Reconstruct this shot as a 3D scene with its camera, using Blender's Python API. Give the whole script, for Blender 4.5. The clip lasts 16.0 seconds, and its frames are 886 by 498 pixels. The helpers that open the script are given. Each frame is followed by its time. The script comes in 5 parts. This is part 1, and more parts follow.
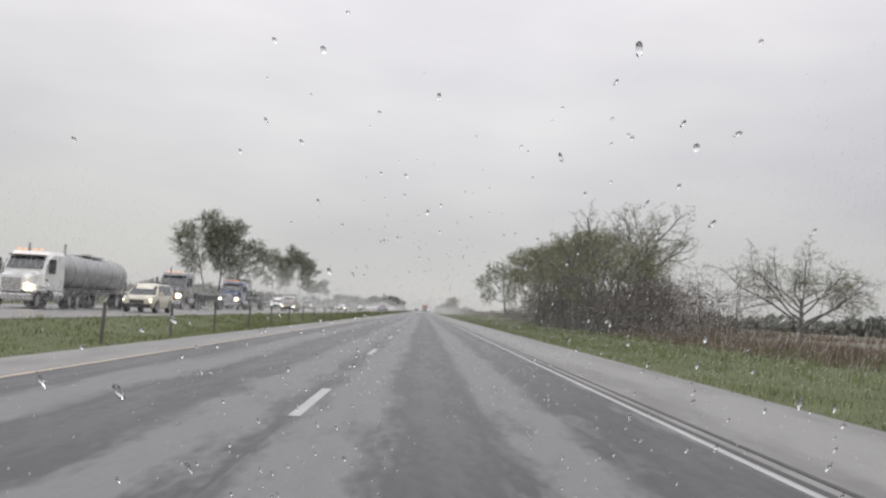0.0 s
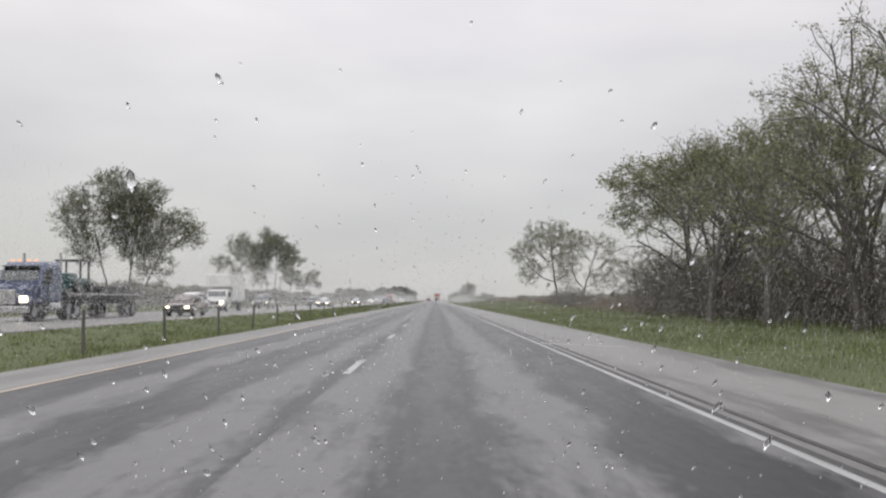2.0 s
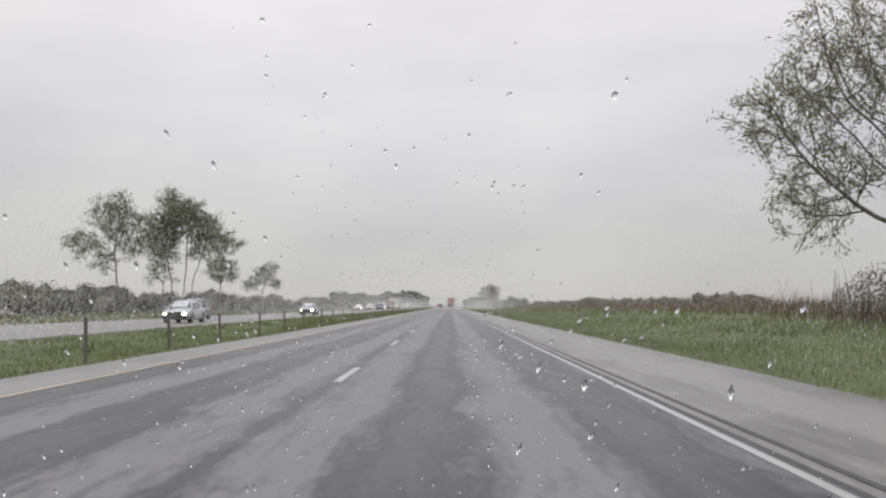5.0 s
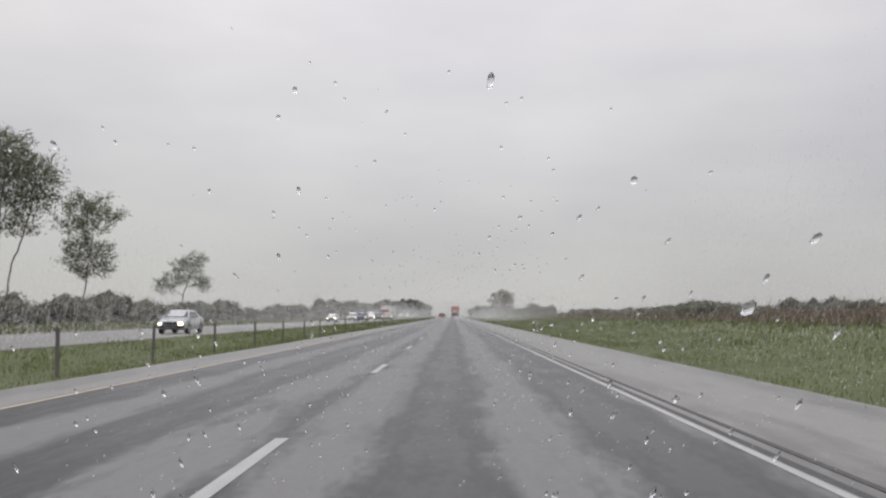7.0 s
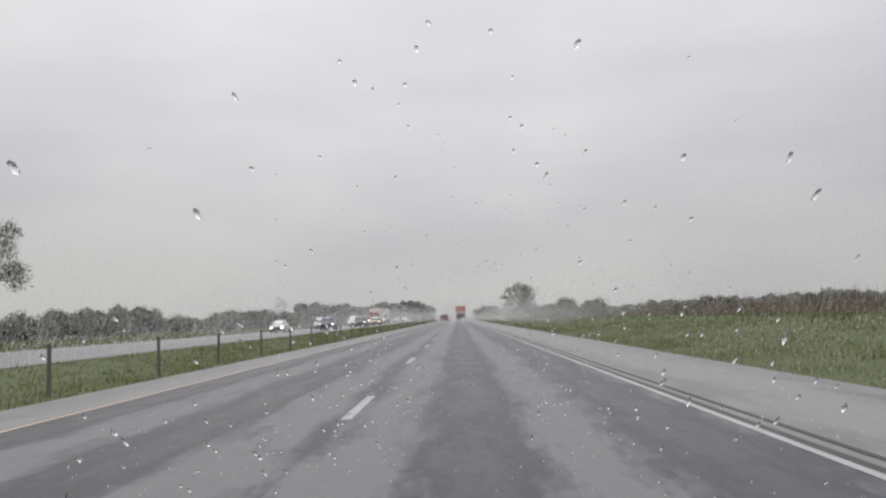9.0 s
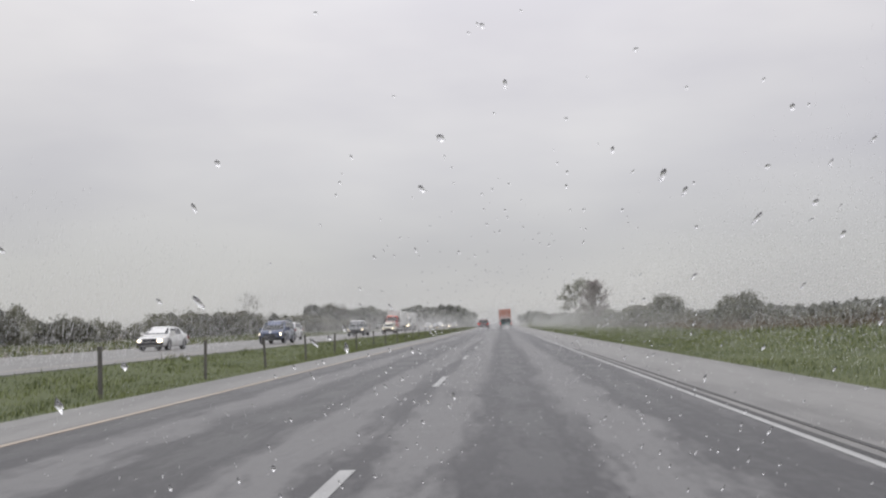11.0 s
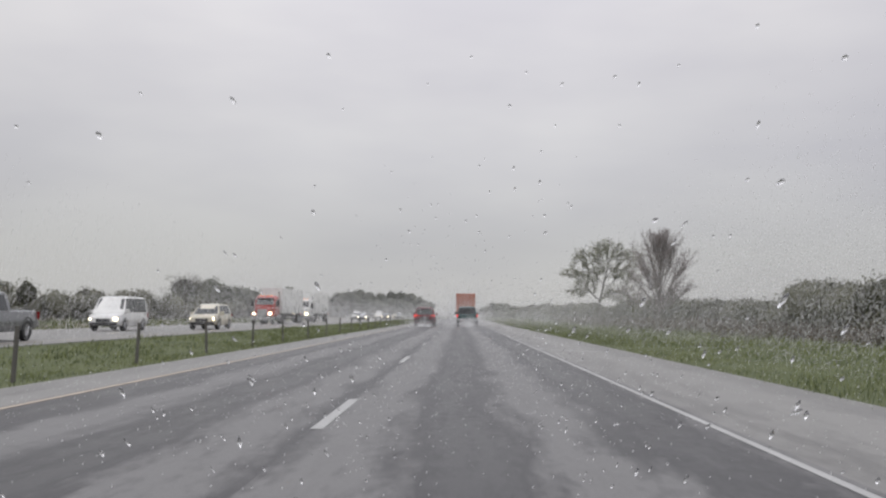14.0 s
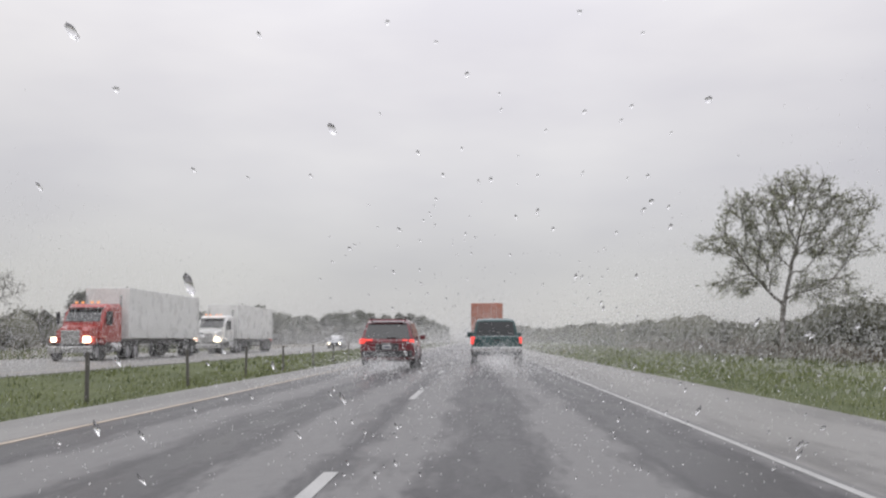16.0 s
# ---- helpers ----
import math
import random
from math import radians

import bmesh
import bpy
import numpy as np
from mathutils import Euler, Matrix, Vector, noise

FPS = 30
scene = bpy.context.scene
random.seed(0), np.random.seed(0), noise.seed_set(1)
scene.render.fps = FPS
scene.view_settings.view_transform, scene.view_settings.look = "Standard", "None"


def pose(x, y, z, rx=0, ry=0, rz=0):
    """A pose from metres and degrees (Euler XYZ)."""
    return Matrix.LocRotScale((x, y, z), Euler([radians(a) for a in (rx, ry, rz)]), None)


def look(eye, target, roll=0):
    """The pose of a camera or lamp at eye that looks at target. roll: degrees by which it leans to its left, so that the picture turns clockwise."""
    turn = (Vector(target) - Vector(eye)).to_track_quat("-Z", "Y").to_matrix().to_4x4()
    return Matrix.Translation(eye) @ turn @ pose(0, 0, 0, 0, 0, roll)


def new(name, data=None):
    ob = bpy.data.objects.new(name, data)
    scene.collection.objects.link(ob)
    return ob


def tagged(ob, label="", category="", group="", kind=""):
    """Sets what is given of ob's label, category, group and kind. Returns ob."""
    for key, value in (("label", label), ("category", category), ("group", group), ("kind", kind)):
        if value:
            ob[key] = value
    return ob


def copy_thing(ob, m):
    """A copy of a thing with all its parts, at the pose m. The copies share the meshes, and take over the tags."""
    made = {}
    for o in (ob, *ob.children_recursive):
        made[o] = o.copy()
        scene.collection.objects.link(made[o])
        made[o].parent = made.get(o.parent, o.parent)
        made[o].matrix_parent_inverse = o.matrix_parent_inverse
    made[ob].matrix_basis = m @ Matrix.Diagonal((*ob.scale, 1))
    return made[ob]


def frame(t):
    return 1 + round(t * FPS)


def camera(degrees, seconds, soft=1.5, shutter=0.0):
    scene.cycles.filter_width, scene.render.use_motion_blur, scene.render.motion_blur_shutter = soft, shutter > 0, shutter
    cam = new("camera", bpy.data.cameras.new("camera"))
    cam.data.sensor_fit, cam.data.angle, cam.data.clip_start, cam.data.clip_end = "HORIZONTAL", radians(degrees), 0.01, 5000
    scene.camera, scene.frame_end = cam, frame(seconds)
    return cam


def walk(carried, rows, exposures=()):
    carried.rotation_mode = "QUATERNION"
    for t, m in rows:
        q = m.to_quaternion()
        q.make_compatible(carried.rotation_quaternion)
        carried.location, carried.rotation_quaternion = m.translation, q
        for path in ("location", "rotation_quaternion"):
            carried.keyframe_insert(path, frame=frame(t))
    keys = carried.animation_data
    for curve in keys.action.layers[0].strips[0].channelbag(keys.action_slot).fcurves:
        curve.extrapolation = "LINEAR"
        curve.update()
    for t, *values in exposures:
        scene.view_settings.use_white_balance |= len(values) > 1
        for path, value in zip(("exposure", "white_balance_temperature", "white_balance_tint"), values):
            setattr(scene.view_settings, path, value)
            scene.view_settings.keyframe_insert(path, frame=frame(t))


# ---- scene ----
SKY_STRENGTH = 1.06
cam = camera(49.6, 16.0, soft=2.3)
EYE = 1.023
# seconds, across, along, yaw, pitch, roll
PATH = [
    (0.0, 1.12, -0.43, -1.19, 3.74, -3.16),
    (0.5, 1.17, 13.55, -0.59, 2.88, -1.92),
    (1.0, 1.05, 27.62, -0.65, 2.79, -1.94),
    (1.5, 1.11, 41.76, -0.73, 2.85, -0.93),
    (2.0, 1.25, 55.96, -0.43, 3.05, 0.13),
    (2.5, 1.40, 70.20, -0.33, 3.49, 0.16),
    (3.0, 1.47, 84.48, 0.04, 3.25, 0.59),
    (3.5, 1.58, 98.76, -0.34, 3.17, 1.25),
    (4.0, 1.54, 113.06, 0.25, 3.41, 0.40),
    (4.5, 1.54, 127.34, 0.30, 3.41, 0.37),
    (5.0, 1.54, 141.62, 0.41, 3.40, 0.31),
    (5.5, 1.54, 155.86, 0.55, 3.38, 0.24),
    (6.0, 1.54, 170.08, 0.66, 3.37, 0.18),
    (6.5, 1.54, 184.25, 0.71, 3.37, 0.16),
    (7.0, 1.44, 198.38, 0.63, 3.97, 0.27),
    (7.5, 1.38, 212.46, 0.50, 3.69, 0.45),
    (8.0, 1.32, 226.48, 0.51, 3.93, 1.41),
    (8.5, 1.26, 240.43, 1.16, 3.84, 1.39),
    (9.0, 1.21, 254.33, 0.90, 4.10, 2.20),
    (9.5, 1.20, 268.16, 1.20, 4.15, 2.15),
    (10.0, 1.18, 281.93, 1.92, 4.27, 2.02),
    (10.5, 1.16, 295.63, 2.77, 4.41, 1.87),
    (11.0, 1.14, 309.26, 3.48, 4.53, 1.75),
    (11.5, 1.12, 322.83, 3.78, 4.58, 1.69),
    (12.0, 1.14, 336.33, 1.50, 4.96, 3.96),
    (12.5, 1.27, 349.78, 1.23, 7.76, 4.30),
    (13.0, 1.25, 363.18, 1.60, 5.92, 1.53),
    (13.5, 1.25, 376.52, 1.11, 5.32, 0.57),
    (14.0, 1.29, 389.82, 1.06, 3.96, -0.26),
    (14.5, 1.38, 403.09, 1.55, 3.55, 0.23),
    (15.0, 1.36, 416.33, 1.71, 4.98, 1.28),
    (15.5, 1.14, 429.54, 1.95, 5.34, 0.39),
    (16.0, 1.14, 442.75, 2.04, 5.40, 0.28),
]
walk(cam, [(t, pose(x, y, EYE, 90 + p, r, yaw)) for t, x, y, yaw, p, r in PATH],
     exposures=((0.0, 0.10, 6500, 10), (4.0, 0.12, 6500, 10), (7.0, -0.04, 6500, 10), (9.0, -0.04, 6450, 10.3), (11.5, -0.04, 6440, 10.8), (12.2, -0.02, 6440, 10.8),
                (13.0, -0.07, 6420, 10.8), (14.0, -0.11, 6420, 10.8), (14.6, 0.05, 6440, 11.2), (16.0, 0.06, 6450, 11.2)))

# ---- light: heavy overcast ----
world = bpy.data.worlds.new("overcast")
scene.world = world
world.use_nodes = True
wn, wl = world.node_tree.nodes, world.node_tree.links
wn.clear()
w_out = wn.new("ShaderNodeOutputWorld")
w_bg = wn.new("ShaderNodeBackground")
w_geo = wn.new("ShaderNodeTexCoord")
w_sep = wn.new("ShaderNodeSeparateXYZ")
w_ramp = wn.new("ShaderNodeValToRGB")
w_map = wn.new("ShaderNodeMapping")
w_noise = wn.new("ShaderNodeTexNoise")
w_nr = wn.new("ShaderNodeValToRGB")
w_mul = wn.new("ShaderNodeMix")
w_sky = wn.new("ShaderNodeTexSky")
w_add = wn.new("ShaderNodeMix")
w_sky.sky_type, w_sky.sun_disc = "NISHITA", False
w_sky.sun_elevation, w_sky.sun_rotation = radians(50), radians(200)
w_bg.inputs["Strength"].default_value = SKY_STRENGTH
wl.new(w_geo.outputs["Generated"], w_sep.inputs[0])
wl.new(w_sep.outputs["Z"], w_ramp.inputs[0])
ramp = w_ramp.color_ramp
ramp.elements[0].position, ramp.elements[0].color = 0.0, (0.535, 0.53, 0.518, 1)
ramp.elements[1].position, ramp.elements[1].color = 1.0, (1.61, 1.60, 1.66, 1)
for pos, col in ((0.07, (0.572, 0.568, 0.558, 1)), (0.16, (0.662, 0.653, 0.662, 1)), (0.30, (0.80, 0.78, 0.795, 1)), (0.55, (1.11, 1.10, 1.14, 1))):
    e = ramp.elements.new(pos)
    e.color = col
w_map.inputs["Scale"].default_value = (1.6, 1.6, 5.0)
# sky dimmed towards both sides like lens falloff, most under cloud to the right
w_half = wn.new("ShaderNodeMath")
w_half.operation = "MULTIPLY_ADD"
w_half.inputs[1].default_value, w_half.inputs[2].default_value = 0.5, 0.5
wl.new(w_sep.outputs["X"], w_half.inputs[0])
w_side = wn.new("ShaderNodeValToRGB")
w_side.color_ramp.elements[0].position, w_side.color_ramp.elements[0].color = 0.28, (0.885, 0.885, 0.88, 1)
w_side.color_ramp.elements[1].position, w_side.color_ramp.elements[1].color = 0.72, (0.805, 0.805, 0.825, 1)
for pos, v in ((0.42, 0.955), (0.55, 0.96), (0.64, 0.90)):
    e = w_side.color_ramp.elements.new(pos)
    e.color = (v, v, v, 1)
wl.new(w_half.outputs[0], w_side.inputs[0])
w_mul2 = wn.new("ShaderNodeMix")
w_mul2.data_type, w_mul2.blend_type = "RGBA", "MULTIPLY"
w_mul2.inputs[0].default_value = 1.0
wl.new(w_geo.outputs["Generated"], w_map.inputs[0])
w_noise.inputs["Scale"].default_value, w_noise.inputs["Detail"].default_value = 1.7, 4.0
wl.new(w_map.outputs[0], w_noise.inputs["Vector"])
wl.new(w_noise.outputs["Fac"], w_nr.inputs[0])
w_nr.color_ramp.elements[0].position, w_nr.color_ramp.elements[0].color = 0.34, (0.90, 0.90, 0.92, 1)
w_nr.color_ramp.elements[1].position, w_nr.color_ramp.elements[1].color = 0.62, (1.03, 1.03, 1.02, 1)
w_mul.data_type, w_mul.blend_type = "RGBA", "MULTIPLY"
w_mul.inputs[0].default_value = 1.0
wl.new(w_ramp.outputs[0], w_mul.inputs[6])
wl.new(w_nr.outputs[0], w_mul.inputs[7])
w_add.data_type, w_add.blend_type = "RGBA", "ADD"
w_add.inputs[0].default_value = 0.004
wl.new(w_mul.outputs[2], w_mul2.inputs[6])
wl.new(w_side.outputs[0], w_mul2.inputs[7])
wl.new(w_mul2.outputs[2], w_add.inputs[6])
wl.new(w_sky.outputs[0], w_add.inputs[7])
wl.new(w_add.outputs[2], w_bg.inputs[0])
wl.new(w_bg.outputs[0], w_out.inputs[0])

sun_data = bpy.data.lights.new("sun", "SUN")
sun_data.energy, sun_data.angle, sun_data.color = 0.4, radians(60), (1.0, 0.98, 0.95)
sun = new("sun", sun_data)
sun.matrix_world = look((0, 0, 60), (20, 45, 0))

# ---- materials ----


def material(name, base, rough=0.6, vary=0.25, scale=3.0, fine=40.0, bump=0.0, metal=0.0, coat=0.0, stretch=(1, 1, 1), spec=0.5, rand=0.0, tint=None):
    """Principled surface with variation at two scales, in world metres."""
    m = bpy.data.materials.new(name)
    m.use_nodes = True
    n, l = m.node_tree.nodes, m.node_tree.links
    b = n["Principled BSDF"]
    g = n.new("ShaderNodeNewGeometry")
    mp = n.new("ShaderNodeMapping")
    mp.inputs["Scale"].default_value = stretch
    l.new(g.outputs["Position"], mp.inputs[0])
    n1, n2 = n.new("ShaderNodeTexNoise"), n.new("ShaderNodeTexNoise")
    n1.inputs["Scale"].default_value, n1.inputs["Detail"].default_value = scale, 3
    n2.inputs["Scale"].default_value, n2.inputs["Detail"].default_value = fine, 2
    l.new(mp.outputs[0], n1.inputs["Vector"])
    l.new(mp.outputs[0], n2.inputs["Vector"])
    add = n.new("ShaderNodeMath")
    add.operation = "ADD"
    l.new(n1.outputs["Fac"], add.inputs[0])
    l.new(n2.outputs["Fac"], add.inputs[1])
    src = add.outputs[0]
    if rand:
        oi = n.new("ShaderNodeNewGeometry")
        ma = n.new("ShaderNodeMath")
        ma.operation = "MULTIPLY_ADD"
        ma.inputs[1].default_value = rand
        l.new(oi.outputs["Random Per Island"], ma.inputs[0])
        l.new(src, ma.inputs[2])
        src = ma.outputs[0]
    r = n.new("ShaderNodeValToRGB")
    c0 = tuple(c * (1 - vary) for c in base)
    c1 = tuple(min(1, c * (1 + vary)) for c in (tint or base))
    half = n.new("ShaderNodeMath")
    half.operation = "MULTIPLY"
    half.inputs[1].default_value = 1.0 / (2.0 + rand)
    l.new(src, half.inputs[0])
    r.color_ramp.elements[0].position, r.color_ramp.elements[0].color = 0.33, (*c0, 1)
    r.color_ramp.elements[1].position, r.color_ramp.elements[1].color = 0.67, (*c1, 1)
    l.new(half.outputs[0], r.inputs[0])
    l.new(r.outputs[0], b.inputs["Base Color"])
    rr = n.new("ShaderNodeMapRange")
    rr.inputs[3].default_value, rr.inputs[4].default_value = max(0.02, rough - 0.1), min(1, rough + 0.1)
    l.new(n1.outputs["Fac"], rr.inputs[0])
    l.new(rr.outputs[0], b.inputs["Roughness"])
    b.inputs["Metallic"].default_value = metal
    b.inputs["Coat Weight"].default_value = coat
    b.inputs["Specular IOR Level"].default_value = spec
    if bump:
        bp = n.new("ShaderNodeBump")
        bp.inputs["Strength"].default_value, bp.inputs["Distance"].default_value = bump, 0.02
        l.new(n2.outputs["Fac"], bp.inputs["Height"])
        l.new(bp.outputs[0], b.inputs["Normal"])
    return m


def lamp_material(name, colour, strength):
    m = bpy.data.materials.new(name)
    m.use_nodes = True
    b = m.node_tree.nodes["Principled BSDF"]
    b.inputs["Base Color"].default_value = (*colour, 1)
    b.inputs["Emission Color"].default_value = (*colour, 1)
    b.inputs["Emission Strength"].default_value = strength
    b.inputs["Roughness"].default_value = 0.2
    return m


def leaf_material(name, base, tint, vary=0.35):
    m = material(name, base, rough=0.55, vary=vary, scale=0.6, fine=9.0, rand=1.2, tint=tint, spec=0.35)
    n, l = m.node_tree.nodes, m.node_tree.links
    b, out = n["Principled BSDF"], n["Material Output"]
    tr = n.new("ShaderNodeBsdfTranslucent")
    mix = n.new("ShaderNodeMixShader")
    mix.inputs[0].default_value = 0.62
    l.new(b.inputs["Base Color"].links[0].from_socket, tr.inputs[0])
    l.new(b.outputs[0], mix.inputs[1])
    l.new(tr.outputs[0], mix.inputs[2])
    l.new(mix.outputs[0], out.inputs[0])
    return m


def road_material(name, base, dark, wet, wander, lanes, track_amount=0.55):
    """Wet asphalt: worn wheel tracks along the lanes, streaks along the travel, fine aggregate and standing water."""
    m = bpy.data.materials.new(name)
    m.use_nodes = True
    n, l = m.node_tree.nodes, m.node_tree.links
    b = n["Principled BSDF"]

    def math(op, a, c=None, d=None):
        k = n.new("ShaderNodeMath")
        k.operation = op
        for i, v in enumerate((a, c, d)):
            if v is None:
                continue
            if isinstance(v, (int, float)):
                k.inputs[i].default_value = v
            else:
                l.new(v, k.inputs[i])
        return k.outputs[0]

    def noise_of(scale, stretch, detail=3):
        mp, t = n.new("ShaderNodeMapping"), n.new("ShaderNodeTexNoise")
        mp.inputs["Scale"].default_value = stretch
        t.inputs["Scale"].default_value, t.inputs["Detail"].default_value = scale, detail
        l.new(g.outputs["Position"], mp.inputs[0])
        l.new(mp.outputs[0], t.inputs["Vector"])
        return t.outputs["Fac"]
    g = n.new("ShaderNodeNewGeometry")
    s = n.new("ShaderNodeSeparateXYZ")
    l.new(g.outputs["Position"], s.inputs[0])
    streak = noise_of(1.0, (2.0, 0.09, 1))
    drift = noise_of(0.6, (0.4, 0.16, 1))
    grain = noise_of(55.0, (1, 1, 1), 2)
    patch = noise_of(0.9, (0.9, 0.42, 1))
    x = math("ADD", s.outputs["X"], math("MULTIPLY", math("SUBTRACT", drift, 0.5), wander))
    # two wheel tracks a lane: a cosine with half the lane's width as its period
    side = math("MULTIPLY_ADD", math("GREATER_THAN", s.outputs["X"], 0.0), lanes[0] - lanes[1], lanes[1])
    track = math("MULTIPLY_ADD", math("COSINE", math("MULTIPLY", math("SUBTRACT", x, side), 2 * 3.14159 / 1.78)), 0.5, 0.5)
    ragged = noise_of(3.0, (1.5, 0.20, 1), 5)
    mixed = math("ADD", math("MULTIPLY", track, track_amount), math("MULTIPLY", streak, 0.5))
    mixed = math("ADD", mixed, math("MULTIPLY", math("SUBTRACT", patch, 0.5), 0.7))
    mixed = math("ADD", mixed, math("MULTIPLY", math("SUBTRACT", ragged, 0.5), 0.85))
    mottle = noise_of(13.0, (1.0, 0.3, 1), 3)
    mixed = math("ADD", mixed, math("MULTIPLY", math("SUBTRACT", mottle, 0.5), 0.6))
    r = n.new("ShaderNodeValToRGB")
    r.color_ramp.elements[0].position, r.color_ramp.elements[0].color = 0.32, (*base, 1)
    r.color_ramp.elements[1].position, r.color_ramp.elements[1].color = 0.70, (*dark, 1)
    l.new(mixed, r.inputs[0])
    mul = n.new("ShaderNodeMix")
    mul.data_type, mul.blend_type = "RGBA", "MULTIPLY"
    mul.inputs[0].default_value = 0.6
    gr = n.new("ShaderNodeMapRange")
    gr.inputs[3].default_value, gr.inputs[4].default_value = 0.55, 1.45
    l.new(grain, gr.inputs[0])
    l.new(r.outputs[0], mul.inputs[6])
    l.new(gr.outputs[0], mul.inputs[7])
    l.new(mul.outputs[2], b.inputs["Base Color"])
    ro = n.new("ShaderNodeMapRange")
    ro.inputs[3].default_value, ro.inputs[4].default_value = wet + 0.16, wet - 0.06
    l.new(mixed, ro.inputs[0])
    b.inputs["Specular IOR Level"].default_value = 0.30
    l.new(ro.outputs[0], b.inputs["Roughness"])
    bp = n.new("ShaderNodeBump")
    bp.inputs["Strength"].default_value, bp.inputs["Distance"].default_value = 0.35, 0.006
    l.new(grain, bp.inputs["Height"])
    l.new(bp.outputs[0], b.inputs["Normal"])
    return m


def ground_material():
    """Turf beside the carriageways, rough brown stubble further out."""
    m = bpy.data.materials.new("turf")
    m.use_nodes = True
    n, l = m.node_tree.nodes, m.node_tree.links
    b = n["Principled BSDF"]
    g = n.new("ShaderNodeNewGeometry")
    s = n.new("ShaderNodeSeparateXYZ")
    l.new(g.outputs["Position"], s.inputs[0])
    big, fine, edge = (n.new("ShaderNodeTexNoise") for _ in range(3))
    for t, sc in ((big, 0.35), (fine, 7.0), (edge, 0.12)):
        t.inputs["Scale"].default_value, t.inputs["Detail"].default_value = sc, 4
        l.new(g.outputs["Position"], t.inputs["Vector"])
    green, brown = n.new("ShaderNodeValToRGB"), n.new("ShaderNodeValToRGB")
    for r, a, c in ((green, (0.052, 0.070, 0.024), (0.115, 0.132, 0.048)), (brown, (0.085, 0.078, 0.048), (0.165, 0.14, 0.10))):
        r.color_ramp.elements[0].position, r.color_ramp.elements[0].color = 0.3, (*a, 1)
        r.color_ramp.elements[1].position, r.color_ramp.elements[1].color = 0.7, (*c, 1)
    av = n.new("ShaderNodeMath")
    av.operation = "MULTIPLY_ADD"
    av.inputs[1].default_value = 0.5
    h = n.new("ShaderNodeMath")
    h.operation = "MULTIPLY"
    h.inputs[1].default_value = 0.5
    l.new(big.outputs["Fac"], h.inputs[0])
    l.new(fine.outputs["Fac"], av.inputs[0])
    l.new(h.outputs[0], av.inputs[2])
    l.new(av.outputs[0], green.inputs[0])
    l.new(av.outputs[0], brown.inputs[0])
    ab = n.new("ShaderNodeMath")
    ab.operation = "ABSOLUTE"
    l.new(s.outputs["X"], ab.inputs[0])
    wob = n.new("ShaderNodeMath")
    wob.operation = "MULTIPLY_ADD"
    wob.inputs[1].default_value = 8.0
    l.new(edge.outputs["Fac"], wob.inputs[0])
    l.new(ab.outputs[0], wob.inputs[2])
    far = n.new("ShaderNodeMapRange")
    far.inputs[1].default_value, far.inputs[2].default_value = 21.0, 25.0
    l.new(wob.outputs[0], far.inputs[0])
    mx = n.new("ShaderNodeMix")
    mx.data_type = "RGBA"
    l.new(far.outputs[0], mx.inputs[0])
    l.new(green.outputs[0], mx.inputs[6])
    l.new(brown.outputs[0], mx.inputs[7])
    l.new(mx.outputs[2], b.inputs["Base Color"])
    b.inputs["Roughness"].default_value = 0.85
    bp = n.new("ShaderNodeBump")
    bp.inputs["Strength"].default_value, bp.inputs["Distance"].default_value = 0.8, 0.08
    l.new(fine.outputs["Fac"], bp.inputs["Height"])
    l.new(bp.outputs[0], b.inputs["Normal"])
    return m


M_ROAD = road_material("wet_asphalt", (0.155, 0.152, 0.150), (0.016, 0.015, 0.018), 0.37, 0.42, (1.3, -1.5), 0.70)
M_SHOULDER = road_material("wet_shoulder", (0.225, 0.22, 0.208), (0.12, 0.116, 0.11), 0.38, 1.5, (4.1, -4.6), 0.3)
M_SEAL = material("tar_seal", (0.06, 0.059, 0.058), 0.55, 0.5, 1.2, 30, 0.2, stretch=(2, 0.3, 1), spec=0.2)
M_WHITE = material("white_road_paint", (0.37, 0.37, 0.36), 0.4, 0.22, 2.0, 30, 0.2, stretch=(3, 0.6, 1))
M_YELLOW = material("yellow_road_paint", (0.42, 0.345, 0.265), 0.4, 0.25, 2.0, 30, 0.2, stretch=(3, 0.6, 1))
M_TURF = ground_material()
M_GRASS = leaf_material("grass_blades", (0.092, 0.124, 0.048), (0.185, 0.205, 0.088), 0.45)
M_WEED = leaf_material("dry_weeds", (0.125, 0.098, 0.072), (0.21, 0.165, 0.125))
M_BARK = material("wet_bark", (0.105, 0.095, 0.086), 0.7, 0.4, 2.0, 24, 0.6, stretch=(1, 1, 0.3))
M_TWIG = material("pale_twigs", (0.29, 0.265, 0.255), 0.7, 0.35, 2.0, 24, 0.4, stretch=(1, 1, 0.3))
M_LIMB = material("grey_limbs", (0.18, 0.165, 0.15), 0.7, 0.4, 2.0, 24, 0.5, stretch=(1, 1, 0.3))
M_SCRUB = leaf_material("brown_scrub", (0.13, 0.115, 0.10), (0.21, 0.19, 0.165))
M_PINK = leaf_material("pink_buds", (0.25, 0.21, 0.20), (0.33, 0.28, 0.265))
# leaf, bud and hedge colours are lifted past their own tone for rain haze
M_LEAF = leaf_material("spring_leaves", (0.145, 0.157, 0.082), (0.25, 0.26, 0.15))
M_LEAF_DARK = leaf_material("dark_leaves", (0.125, 0.136, 0.09), (0.215, 0.226, 0.155))
M_BUD = leaf_material("pale_buds", (0.19, 0.20, 0.135), (0.30, 0.31, 0.215))
M_HEDGE = leaf_material("hedge_foliage", (0.13, 0.132, 0.095), (0.20, 0.20, 0.15))
